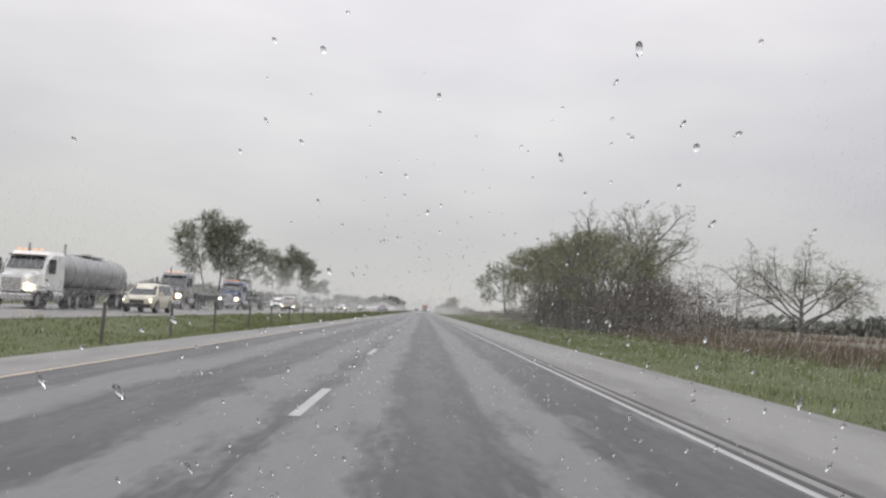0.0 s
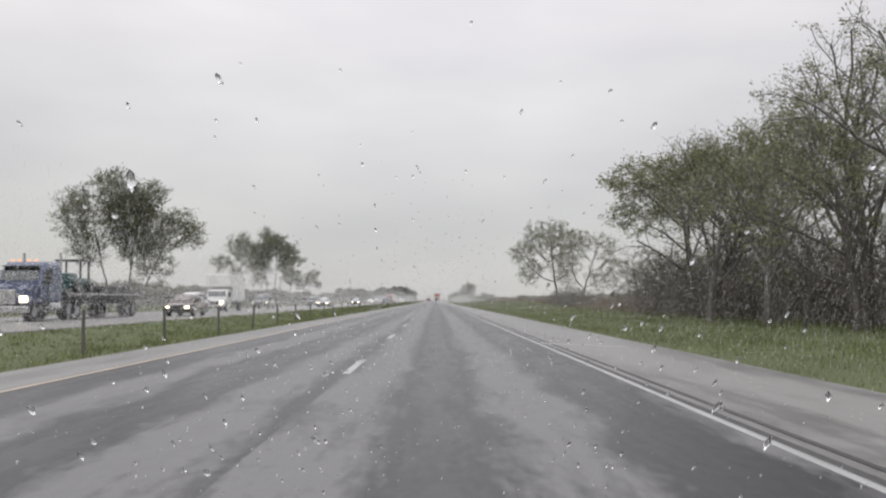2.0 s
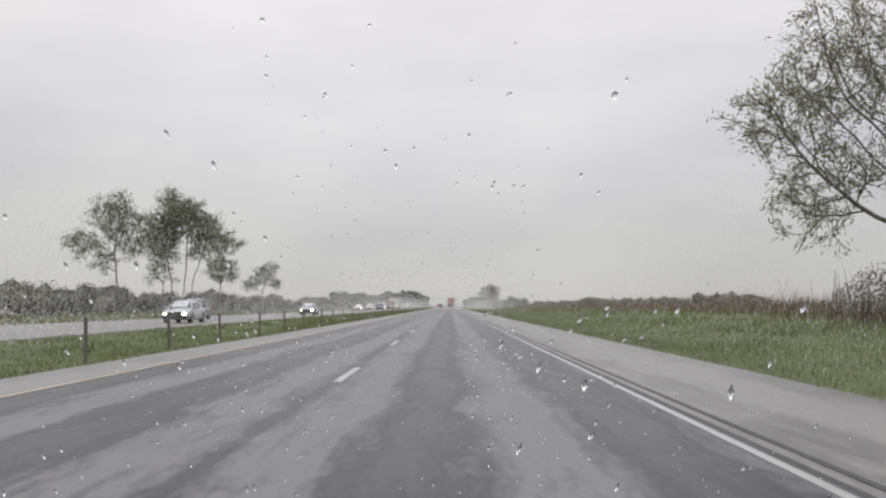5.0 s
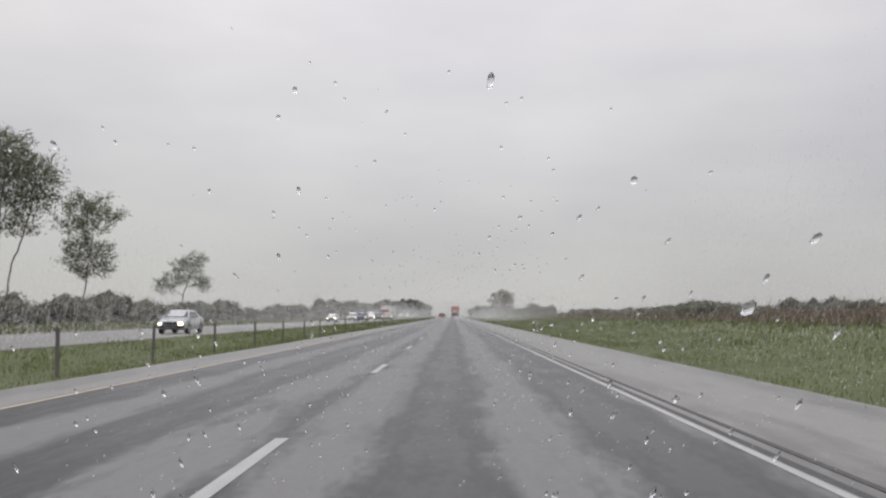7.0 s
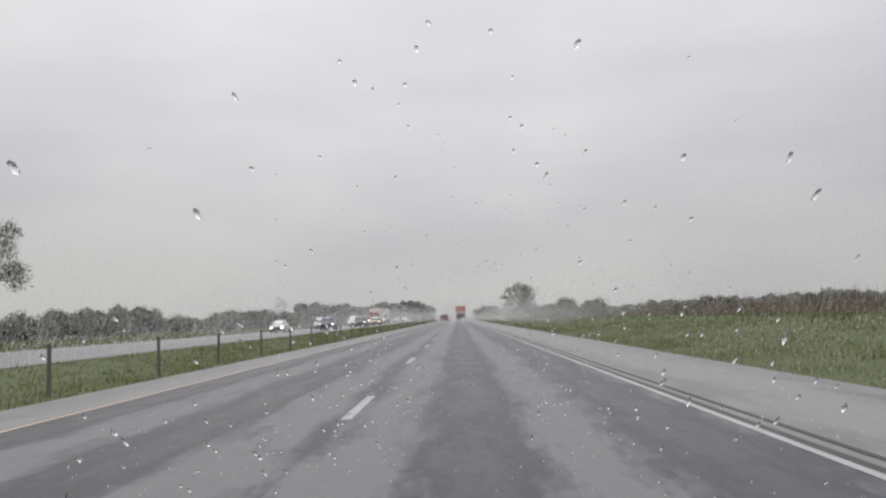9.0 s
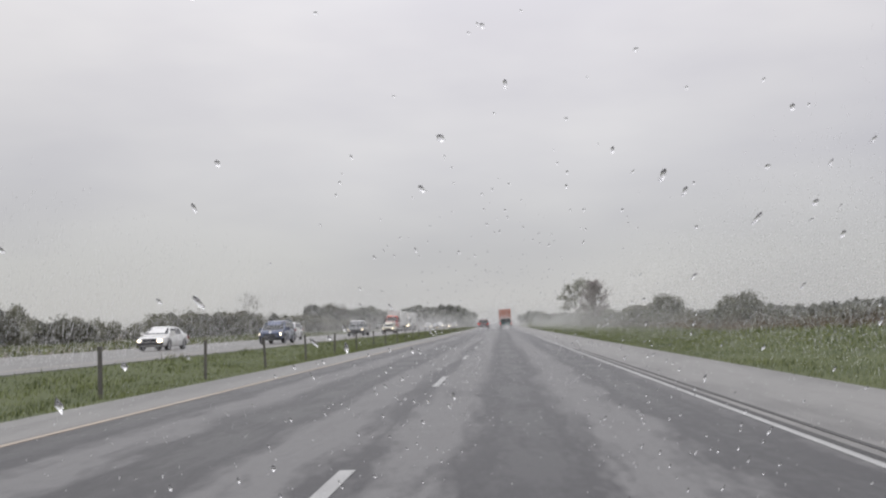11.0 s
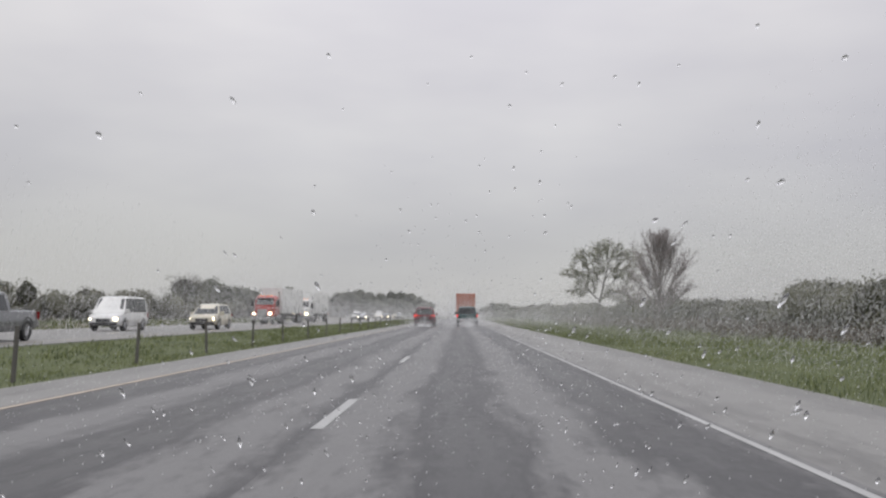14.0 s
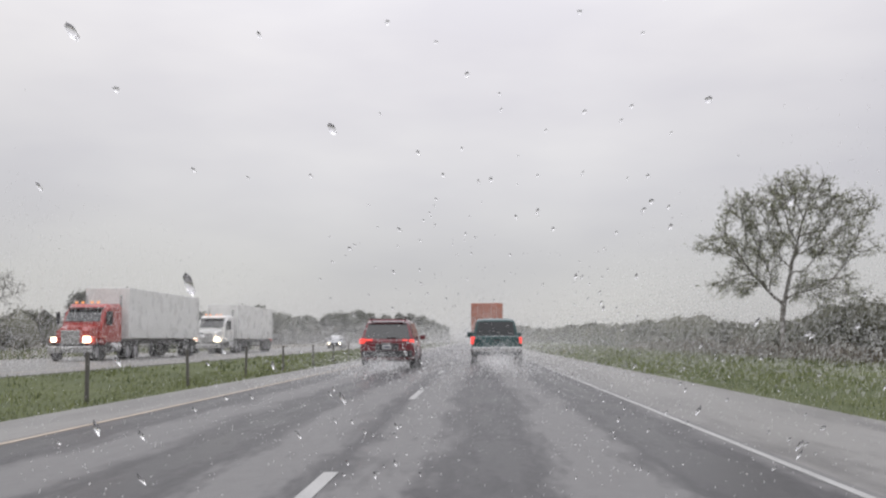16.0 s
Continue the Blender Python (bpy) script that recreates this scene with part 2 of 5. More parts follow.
# far woodland is greyed as well: distance haze put into its colour
M_FAR = leaf_material("hazed_far_woodland", (0.15, 0.157, 0.13), (0.21, 0.217, 0.18))
M_POST = material("weathered_post", (0.105, 0.098, 0.09), 0.7, 0.35, 6, 60, 0.4, stretch=(1, 1, 0.2))
M_TYRE = material("wet_rubber", (0.03, 0.03, 0.03), 0.45, 0.3, 8, 80)
M_RIM = material("alloy", (0.45, 0.45, 0.46), 0.35, 0.15, 6, 60, metal=0.8)
M_GLASS = material("tinted_glass", (0.02, 0.024, 0.026), 0.08, 0.2, 2, 20, spec=0.8)
M_TRIM = material("black_trim", (0.035, 0.035, 0.037), 0.45, 0.3, 6, 60)
M_CHROME = material("wet_steel", (0.5, 0.5, 0.5), 0.25, 0.2, 5, 50, metal=0.9)
M_PLATE = material("plate_white", (0.6, 0.6, 0.6), 0.4, 0.1, 8, 50)
M_INK = material("plate_ink", (0.05, 0.06, 0.1), 0.5, 0.1, 8, 50)
M_HEAD = lamp_material("headlight_on", (1.0, 0.86, 0.62), 5.0)
M_TAIL = lamp_material("tail_light_on", (1.0, 0.10, 0.08), 0.6)
M_AMBER = lamp_material("marker_light", (1.0, 0.35, 0.08), 1.2)


def paint(name, colour):
    return material(name, colour, 0.28, 0.12, 1.2, 25, coat=0.6)


P_RED = paint("maroon_paint", (0.15, 0.016, 0.024))
P_GREEN = paint("dark_green_paint", (0.025, 0.075, 0.075))
P_WHITE = paint("white_paint", (0.72, 0.72, 0.70))
P_SILVER = paint("silver_paint", (0.42, 0.43, 0.44))
P_GREY = paint("grey_paint", (0.16, 0.165, 0.17))
P_BLUE = paint("blue_paint", (0.06, 0.08, 0.15))
P_CREAM = paint("cream_paint", (0.6, 0.56, 0.45))
P_ORANGE = material("orange_container_paint", (0.44, 0.175, 0.12), 0.5, 0.2, 1.5, 30, 0.15)
P_BRONZE = paint("bronze_paint", (0.14, 0.105, 0.082))
P_TANK = material("dull_tank_metal", (0.34, 0.34, 0.34), 0.4, 0.2, 1.0, 12, metal=0.5)
P_CABRED = paint("red_cab_paint", (0.38, 0.05, 0.04))

# ---- mesh helpers ----


def mesh_object(name, verts, faces, mat, parent=None, label="", smooth=False):
    me = bpy.data.meshes.new(name)
    me.from_pydata([tuple(v) for v in verts], [], [tuple(f) for f in faces])
    me.materials.append(mat)
    if smooth:
        me.shade_smooth()
    ob = new(name, me)
    ob.parent = parent
    return tagged(ob, label)


def quads_object(name, verts, mat, parent=None, per=4, smooth=False):
    """Many separate polygons of `per` corners from an array, cheaply."""
    v = np.asarray(verts, dtype=np.float32).reshape(-1, 3)
    k = len(v) // per
    me = bpy.data.meshes.new(name)
    me.vertices.add(len(v))
    me.vertices.foreach_set("co", v.ravel())
    me.loops.add(len(v))
    me.loops.foreach_set("vertex_index", np.arange(len(v), dtype=np.int32))
    me.polygons.add(k)
    me.polygons.foreach_set("loop_start", np.arange(0, len(v), per, dtype=np.int32))
    me.update(calc_edges=True)
    me.materials.append(mat)
    ob = new(name, me)
    ob.parent = parent
    return ob


def part(name, bm, mat, parent, label="", smooth=False, crease=0.0):
    """crease: a smooth part keeps edges sharper than this many degrees."""
    me = bpy.data.meshes.new(name)
    bmesh.ops.recalc_face_normals(bm, faces=bm.faces)
    bm.to_mesh(me)
    bm.free()
    me.materials.append(mat)
    if smooth:
        me.shade_smooth()
    if crease:
        me.set_sharp_from_angle(angle=radians(crease))
    ob = new(name, me)
    ob.parent = parent
    return tagged(ob, label)


def eased(stations, cuts=4):
    """Stations of a loft with more of them in between, on a smooth curve through all."""
    st = [np.array(p, dtype=float) for p in stations]
    out = []
    for i in range(len(st) - 1):
        p0, p1, p2, p3 = st[max(i - 1, 0)], st[i], st[i + 1], st[min(i + 2, len(st) - 1)]
        for k in range(cuts):
            t = k / cuts
            q = 0.5 * (2 * p1 + (p2 - p0) * t + (2 * p0 - 5 * p1 + 4 * p2 - p3) * t * t + (3 * p1 - p0 - 3 * p2 + p3) * t ** 3)
            q[0] = p1[0] + (p2[0] - p1[0]) * t
            out.append(tuple(q))
    return out + [tuple(st[-1])]


def box_bm(x0, x1, y0, y1, z0, z1, bevel=0.0, bm=None):
    """A box, with bevelled edges, in a new bmesh or added to one."""
    b = bmesh.new()
    bmesh.ops.create_cube(b, size=1.0)
    for v in b.verts:
        v.co = Vector(((x0 + x1) / 2 + v.co.x * (x1 - x0), (y0 + y1) / 2 + v.co.y * (y1 - y0), (z0 + z1) / 2 + v.co.z * (z1 - z0)))
    if bevel:
        bmesh.ops.bevel(b, geom=b.edges[:], offset=bevel, segments=2, affect="EDGES", profile=0.6)
    if bm is None:
        return b
    return join_bm(bm, b)


def join_bm(bm, other):
    me = bpy.data.meshes.new("join")
    other.to_mesh(me)
    other.free()
    bm.from_mesh(me)
    bpy.data.meshes.remove(me)
    return bm


def tube_bm(a, b, r0, r1, sides=12, bm=None):
    """A capped cone from a to b."""
    a, b = Vector(a), Vector(b)
    t = bmesh.new()
    bmesh.ops.create_cone(t, cap_ends=True, segments=sides, radius1=r0, radius2=r1, depth=(b - a).length)
    rot = (b - a).to_track_quat("Z", "Y").to_matrix().to_4x4()
    bmesh.ops.transform(t, matrix=Matrix.Translation((a + b) / 2) @ rot, verts=t.verts)
    return t if bm is None else join_bm(bm, t)


def loft_bm(rings, closed_ends=True):
    bm = bmesh.new()
    rows = [[bm.verts.new(p) for p in ring] for ring in rings]
    k = len(rows[0])
    for r0, r1 in zip(rows, rows[1:]):
        for i in range(k):
            bm.faces.new((r0[i], r0[(i + 1) % k], r1[(i + 1) % k], r1[i]))
    if closed_ends:
        bm.faces.new(rows[0])
        bm.faces.new(list(reversed(rows[-1])))
    return bm


def slab_bm(corners, thick):
    """A flat panel through four corners, thickened along its normal."""
    c = [Vector(p) for p in corners]
    nrm = (c[1] - c[0]).cross(c[2] - c[0]).normalized() * thick
    bm = bmesh.new()
    a = [bm.verts.new(p) for p in c]
    b = [bm.verts.new(p + nrm) for p in c]
    bm.faces.new(a)
    bm.faces.new(list(reversed(b)))
    for i in range(len(c)):
        bm.faces.new((a[i], a[(i + 1) % len(c)], b[(i + 1) % len(c)], b[i]))
    return bm


def empty(name, label, category, group="", kind=""):
    return tagged(new(name), label, category, group, kind)


# ---- plan: x across from the dashed line, y along the travel ----
LANE, SHOULDER_L, SHOULDER_R = 3.64, -5.0, 6.15
OPP_IN, OPP_OUT = -12.7, -25.4
Y0, Y1 = -80.0, 1500.0


def smooth_step(a, b, v):
    k = min(1.0, max(0.0, (v - a) / (b - a)))
    return k * k * (3 - 2 * k)


def ground_z(x, y):
    """Height of the land: shallow median, a low bank beside part of the near verge."""
    z = -0.03
    if SHOULDER_L > x > OPP_IN:
        u = (x - OPP_IN) / (SHOULDER_L - OPP_IN)
        z -= 0.22 * math.sin(math.pi * u)
    if x > SHOULDER_R:
        along = smooth_step(150, 190, y) * (1 - smooth_step(330, 380, y))
        z += (0.1 + 0.5 * along) * smooth_step(SHOULDER_R + 0.4, 15.5, x)
        z += 0.08 * noise.noise((x * 0.2, y * 0.07, 0)) * smooth_step(SHOULDER_R + 0.5, 12, x)
    if x < OPP_OUT:
        z += 0.25 * smooth_step(-OPP_OUT + 1, 40, -x)
    return z


xs = [-3500, -1200, -500, -200, -110, -70, -50, -42, -36, -31, -28, -26, OPP_OUT, -19, OPP_IN, -11.6, -10.2, -8.8, -7.4, -6.1, SHOULDER_L,
      0, SHOULDER_R, 6.6, 7.4, 8.4, 9.6, 11, 12.5, 14, 15.5, 18, 22, 28, 40, 70, 120, 250, 600, 1400, 3500]
ys = [-3000, -800, -200] + [float(v) for v in range(-80, 700, 10)] + [720, 760, 820, 900, 1000, 1200, 1500, 2000, 2800, 4200]
gv = [(x, y, ground_z(x, y)) for y in ys for x in xs]
gf = [(j * len(xs) + i, j * len(xs) + i + 1, (j + 1) * len(xs) + i + 1, (j + 1) * len(xs) + i) for j in range(len(ys) - 1) for i in range(len(xs) - 1)]
tagged(mesh_object("ground", gv, gf, M_TURF, smooth=True), "wet green roadside turf running into brown fields", "ground", kind="structure")


def strip(name, x0, x1, z, mat, label, category="road", parent=None, y0=Y0, y1=Y1, thick=0.06):
    """A paved strip with a real edge, cut along its length."""
    cuts = [y0 + (y1 - y0) * k / 24 for k in range(25)]
    rings = [[(x0, y, z - thick), (x0, y, z), (x1, y, z), (x1, y, z - thick)] for y in cuts]
    ob = part(name, loft_bm(rings), mat, parent)
    return tagged(ob, label, category, kind="structure") if parent is None else ob


road = strip("road", -LANE - 0.12, LANE + 0.12, 0.0, M_ROAD, "wet grey asphalt carriageway with worn wheel tracks")
strip("road_shoulder_right", LANE + 0.12, SHOULDER_R, -0.004, M_SHOULDER, "pale wet paved shoulder beside the grass verge", "shoulder")
strip("road_shoulder_left", SHOULDER_L, -LANE - 0.12, -0.004, M_SHOULDER, "narrow wet paved shoulder beside the median", "shoulder")
far_road = strip("road_opposite", OPP_IN, OPP_OUT, 0.0, M_SHOULDER, "wet opposite carriageway with oncoming traffic")


def line(name, x0, x1, y0, y1, mat, parent):
    return part(name, box_bm(x0, x1, y0, y1, 0.0005, 0.005), mat, parent)


for seal_x0, seal_x1 in ((0.075, 0.15), (0.27, 0.33)):
    strip("joint_seal", LANE + seal_x0, LANE + seal_x1, 0.0015, M_SEAL, "", parent=road, y1=345.0)
line("edge_line", LANE - 0.035, LANE + 0.04, Y0, Y1 - 5, M_WHITE, road)
line("edge_line", -LANE - 0.05, -LANE + 0.045, Y0, Y1 - 5, M_YELLOW, road)
line("edge_line", -14.25, -14.12, Y0, Y1 - 5, M_YELLOW, far_road)
line("edge_line", -21.75, -21.62, Y0, Y1 - 5, M_WHITE, far_road)
dash = part("dash", box_bm(-0.058, 0.058, 0, 3.05, 0.0005, 0.005), M_WHITE, road)
dash.location = (0, 8.4 - 12.19 * 4, 0)
for k in range(-3, 90):
    d = new("dash", dash.data)
    d.parent, d.location = road, (0, 8.4 + 12.19 * k, 0)
for k in range(-4, 80):
    d = new("dash", dash.data)
    d.parent, d.location = far_road, (-17.95, 3.1 + 12.19 * k, 0)

# slanting marks across the shoulder
for mark_y, mark_turn in ((78.75, -50), (419.78, -55)):
    mark = line("cross_mark", 0.0, 2.6, -0.1, 0.1, M_WHITE, road)
    mark.location, mark.rotation_euler = (LANE + 0.04, mark_y, -0.003), (0, 0, radians(mark_turn))

# ---- plants ----


def tree_parts(seed, height, style, corners):
    """Branches (verts, faces) and leaf quads of one tree, its foot at the origin."""
    rng = np.random.default_rng(seed)
    S = dict(
        broad=dict(n=(10, 7), ang=(44, 44, 48), ratio=(0.76, 0.52, 0.45), trunk=0.46, first=0.28, up=(0.10, 0.05, 0.0), leaf=(6, 0.08, 0.10), twig=6, sway=0.12),
        vase=dict(n=(46, 12), ang=(42, 20, 26), ratio=(0.56, 0.40, 0.42), trunk=0.80, first=0.14, up=(0.0, 0.02, 0.02), leaf=(2.5, 0.045, 0.06), twig=9, sway=0.0),
        thorn=dict(n=(12, 11), ang=(50, 42, 46), ratio=(1.75, 0.50, 0.42), trunk=0.22, first=0.32, up=(0.05, 0.0, -0.10), leaf=(22, 0.07, 0.08), twig=8, sway=0.04),
    )[style]
    verts, faces, leaves = [], [], []

    def tube(pts, r0, r1, k):
        base = len(verts)
        m = len(pts)
        for i, p in enumerate(pts):
            d = pts[min(i + 1, m - 1)] - pts[max(i - 1, 0)]
            d = d / (np.linalg.norm(d) + 1e-9)
            a = np.cross(d, (0.31, 0.2, 0.93) if abs(d[2]) < 0.9 else (1, 0, 0))
            a /= np.linalg.norm(a)
            b = np.cross(d, a)
            r = r0 + (r1 - r0) * i / (m - 1)
            for q in range(k):
                w = 2 * math.pi * q / k
                verts.append(p + (a * math.cos(w) + b * math.sin(w)) * r)
        for i in range(m - 1):
            for q in range(k):
                faces.append((base + i * k + q, base + i * k + (q + 1) % k, base + (i + 1) * k + (q + 1) % k, base + (i + 1) * k + q))

    def grow(p, d, length, r, depth):
        segs = (6, 5, 4, 2)[depth]
        pts, q = [p], p
        for _ in range(segs):
            d = d + rng.normal(0, (0.06, 0.13, 0.17, 0.2)[depth] * (0.4 if style == "vase" else 1.0), 3) + np.array([S["sway"] * 0.4, 0, S["up"][min(depth, 2)]])
            d = d / np.linalg.norm(d)
            q = q + d * length / segs
            pts.append(q)
        tip = r * (0.45 if depth < 3 else 0.4)
        tube(pts, r, tip, (8, 5, 4, 3)[depth])
        pts = np.array(pts)
        if depth < 3:
            cnt = S["n"][depth] if depth < 2 else S["twig"]
            fan = style == "vase" and depth == 0
            lo = S["first"] if depth == 0 else 0.3
            az = rng.uniform(0, 6.28)
            for c in range(cnt):
                f = (c + rng.uniform(0.2, 0.9)) / cnt
                f = lo + (1 - lo) * (0.72 * f ** 1.3 if fan else f)
                k = min(f * segs, segs - 0.001)
                i = int(k)
                at = pts[i] + (pts[i + 1] - pts[i]) * (k - i)
                dd = pts[i + 1] - pts[i]
                dd = dd / np.linalg.norm(dd)
                az += 2.4 + rng.normal(0, 0.4)
                u = np.cross(dd, (0.3, 0.5, 0.8))
                u /= np.linalg.norm(u)
                w = np.cross(dd, u)
                an = radians(S["ang"][min(depth, 2)] * rng.uniform(0.7, 1.3))
                if fan:
                    # the lower limbs lean out, the upper ones stand
                    an = radians((62 - 46 * min(1.0, (f - lo) / 0.32)) * rng.uniform(0.8, 1.2))
                nd = dd * math.cos(an) + (u * math.cos(az) + w * math.sin(az)) * math.sin(an)
                ln = length * S["ratio"][min(depth, 2)] * (1.25 - 0.62 * f) * rng.uniform(0.6, 1.3)
                if fan:
                    ln = length * min(0.46 + 0.4 * (f - lo), 0.06 + 0.80 * (1 - f)) * rng.uniform(0.82, 1.08)
                grow(at, nd, ln, max(0.007, r * (1 - 0.45 * f) * (0.5 if depth == 0 else 0.5)), depth + 1)
        if depth >= 2:
            cnt, size, spread = S["leaf"]
            cnt = int(cnt * (2 if depth == 3 else 1) * rng.choice((0.35, 0.9, 1.5)))
            for _ in range(cnt):
                if rng.random() > 0.9:
                    continue
                k = rng.uniform(0.35, 1.0) * segs
                i = min(int(k), segs - 1)
                run = pts[i + 1] - pts[i]
                leaves.append(np.concatenate([pts[i] + run * (k - i) + rng.normal(0, spread, 3) * (1, 1, 0.6), (size * rng.uniform(0.6, 1.35),), run / np.linalg.norm(run)]))

    grow(np.array([0, 0, -0.1]), np.array([rng.normal(0, 0.05), rng.normal(0, 0.05), 1.0]), height * S["trunk"] * 1.25, height * 0.013 + 0.03, 0)
    verts = np.array(verts)
    top = verts[:, 2].max()
    k = height / top
    verts *= k
    lv = np.array(leaves)
    lv[:, :3] *= k
    return verts, faces, leaf_quads(lv, rng, corners)


def leaf_quads(lv, rng, corners=4):
    """A pointed leaf of four or three corners for each row (x, y, z, size); with a direction after that, a slim spray along it."""
    m = len(lv)
    a = rng.normal(0, 1, (m, 3))
    a[:, 2] *= 0.7
    long, broad = 0.5, 0.33
    if lv.shape[1] > 4:
        a = a * 0.45 + lv[:, 4:7]
        long, broad = 0.85, 0.21
    a /= np.linalg.norm(a, axis=1)[:, None]
    b = np.cross(a, rng.normal(0, 1, (m, 3)))
    b /= np.linalg.norm(b, axis=1)[:, None]
    s = lv[:, 3:4]
    c = lv[:, :3]
    if corners == 3:
        return np.stack([c - a * s * long - b * s * broad, c - a * s * long + b * s * broad, c + a * s * long], axis=1).reshape(-1, 3)
    return np.stack([c - a * s * long, c + b * s * broad, c + a * s * long, c - b * s * broad], axis=1).reshape(-1, 3)


def tree(seed, x, y, height, style, leaf, label, group="roadside trees", turn=0.0, wide=1.0, bark=None, thin=1):
    corners = 3 if x < -20 else 4
    v, f, q = tree_parts(seed, height, style, corners)
    q = q.reshape(-1, corners, 3)[::thin].reshape(-1, 3)
    spin = Matrix.Rotation(radians(turn), 3, "Z")
    v, q = (np.array((p * (wide, wide, 1)) @ np.array(spin).T) for p in (v, q))
    e = empty("tree", label, "tree", group)
    mesh_object("trunk", v, f, bark or M_BARK, e, smooth=True)
    quads_object("crown", q, leaf, e, per=corners)
    e.matrix_world = pose(x, y, ground_z(x, y))
    return e


def grown_tree(seed, x, y, lobes, leaf, label, group, fork=2.0, step=0.40, points=60, leaves=(7, 0.13, 0.28), twigs=(2, 0.55), bark=None, droop=0.0, girth=1.0, stems=((0.0, 0.0),), inert=0.6, splay=0.25):
    """A tree whose limbs grow towards points scattered in its lobes (across, height, half width, half height).
    points: for each cubic metre's surface of a lobe; leaves: for each thin shoot, their size and scatter; twigs: for each shoot, and their length; inert: how straight limbs run on."""
    rng = np.random.default_rng(seed)
    goal = []
    for dx, z, rx, rz in lobes:
        m = int(points * (rx * rx * rz) ** (2 / 3))
        d = rng.normal(0, 1, (m, 3))
        d /= np.linalg.norm(d, axis=1)[:, None]
        ragged = np.array([noise.noise(p * 1.7 + np.array([dx + seed, z, rx])) for p in d])
        r = rng.uniform(0.1, 1, m) ** 0.5 * (1.0 + 0.55 * ragged)
        goal.append(np.stack([dx + d[:, 0] * r * rx, d[:, 1] * r * rx * 0.9, z + d[:, 2] * r * rz], axis=1))
    goal = np.concatenate(goal)
    nodes, parent, course = [], [], []
    for sx, sy in stems:
        p, d = np.array([sx, sy, -0.15]), np.array([sx * splay, sy * splay, 1.0])
        for k in range(max(2, int(fork / step) + 1)):
            nodes.append(p)
            course.append(d / np.linalg.norm(d))
            parent.append(len(nodes) - 2 if k else -1)
            d = d + rng.normal(0, 0.09, 3) * (1, 1, 0.3)
            p = p + d / np.linalg.norm(d) * step
    nodes, course = np.array(nodes), np.array(course)
    gap = np.linalg.norm(goal[:, None] - nodes[None], axis=2)
    near, dist = gap.argmin(1), gap.min(1)
    shot = np.zeros(len(nodes), dtype=int)
    for _ in range(120):
        open_ends = shot[near] < 3
        goal, near, dist = goal[open_ends], near[open_ends], dist[open_ends]
        if not len(goal):
            break
        pull = (goal - nodes[near]) / (dist[:, None] + 1e-9)
        grow, back = np.unique(near, return_inverse=True)
        way = np.zeros((len(grow), 3))
        np.add.at(way, back, pull)
        way /= np.linalg.norm(way, axis=1)[:, None] + 1e-6
        way += course[grow] * inert + rng.normal(0, 0.13, way.shape) + (0.03, 0, 0.05 - droop)
        way /= np.linalg.norm(way, axis=1)[:, None]
        fresh = nodes[grow] + way * step
        first = len(nodes)
        shot[grow] += 1
        shot = np.concatenate([shot, np.zeros(len(grow), dtype=int)])
        nodes, course = np.concatenate([nodes, fresh]), np.concatenate([course, way])
        parent.extend(int(g) for g in grow)
        gap = np.linalg.norm(goal[:, None] - fresh[None], axis=2)
        low, at = gap.min(1), gap.argmin(1)
        near = np.where(low < dist, first + at, near)
        dist = np.minimum(low, dist)
        keep = dist > step * 1.25
        goal, near, dist = goal[keep], near[keep], dist[keep]
        if len(nodes) > 3200:
            break
    count = len(nodes)
    kids = [[] for _ in range(count)]
    for i, p in enumerate(parent):
        if p >= 0:
            kids[p].append(i)
    thick = np.zeros(count)
    for i in range(count - 1, -1, -1):
        thick[i] = max(0.0085 * girth, sum(thick[k] ** 2.35 for k in kids[i]) ** (1 / 2.35))
    verts, faces, shoots = [], [], []

    def tube(pts, radii, sides):
        base, m = len(verts), len(pts)
        for i, p in enumerate(pts):
            d = pts[min(i + 1, m - 1)] - pts[max(i - 1, 0)]
            d = d / (np.linalg.norm(d) + 1e-9)
            u = np.cross(d, (0.31, 0.2, 0.93) if abs(d[2]) < 0.9 else (1, 0, 0))
            u /= np.linalg.norm(u)
            w = np.cross(d, u)
            for q in range(sides):
                t = 2 * math.pi * q / sides
                verts.append(p + (u * math.cos(t) + w * math.sin(t)) * radii[i])
        for i in range(m - 1):
            for q in range(sides):
                faces.append((base + i * sides + q, base + i * sides + (q + 1) % sides, base + (i + 1) * sides + (q + 1) % sides, base + (i + 1) * sides + q))
    todo = [(i, -1) for i, p in enumerate(parent) if p < 0]
    while todo:
        i, up = todo.pop()
        chain = [i] if up < 0 else [up, i]
        while kids[chain[-1]]:
            order = sorted(kids[chain[-1]], key=lambda k: -thick[k])
            todo.extend((k, chain[-1]) for k in order[1:])
            chain.append(order[0])
        radii = thick[chain]
        if up >= 0:
            radii = np.minimum(radii, thick[chain[1]] * 1.15)
        pts = nodes[chain]
        tube(list(pts), radii, 7 if radii[0] > 0.06 else 4 if radii[0] > 0.02 else 3)
    for i in np.nonzero(thick < 0.024 * girth)[0]:
        p = nodes[parent[i]] if parent[i] >= 0 else nodes[i] - (0, 0, 1)
        along = (nodes[i] - p) / (np.linalg.norm(nodes[i] - p) + 1e-9)
        for _ in range(twigs[0]):
            d = along + rng.normal(0, 0.42, 3) + (0, 0, -droop)
            d /= np.linalg.norm(d)
            tip = nodes[i] + d * twigs[1] * rng.uniform(0.5, 1.4)
            tube([nodes[i], tip + (0, 0, -droop * 0.3)], (0.0075 * girth, 0.003 * girth), 3)
            shoots.append((nodes[i], tip))
    rows = []
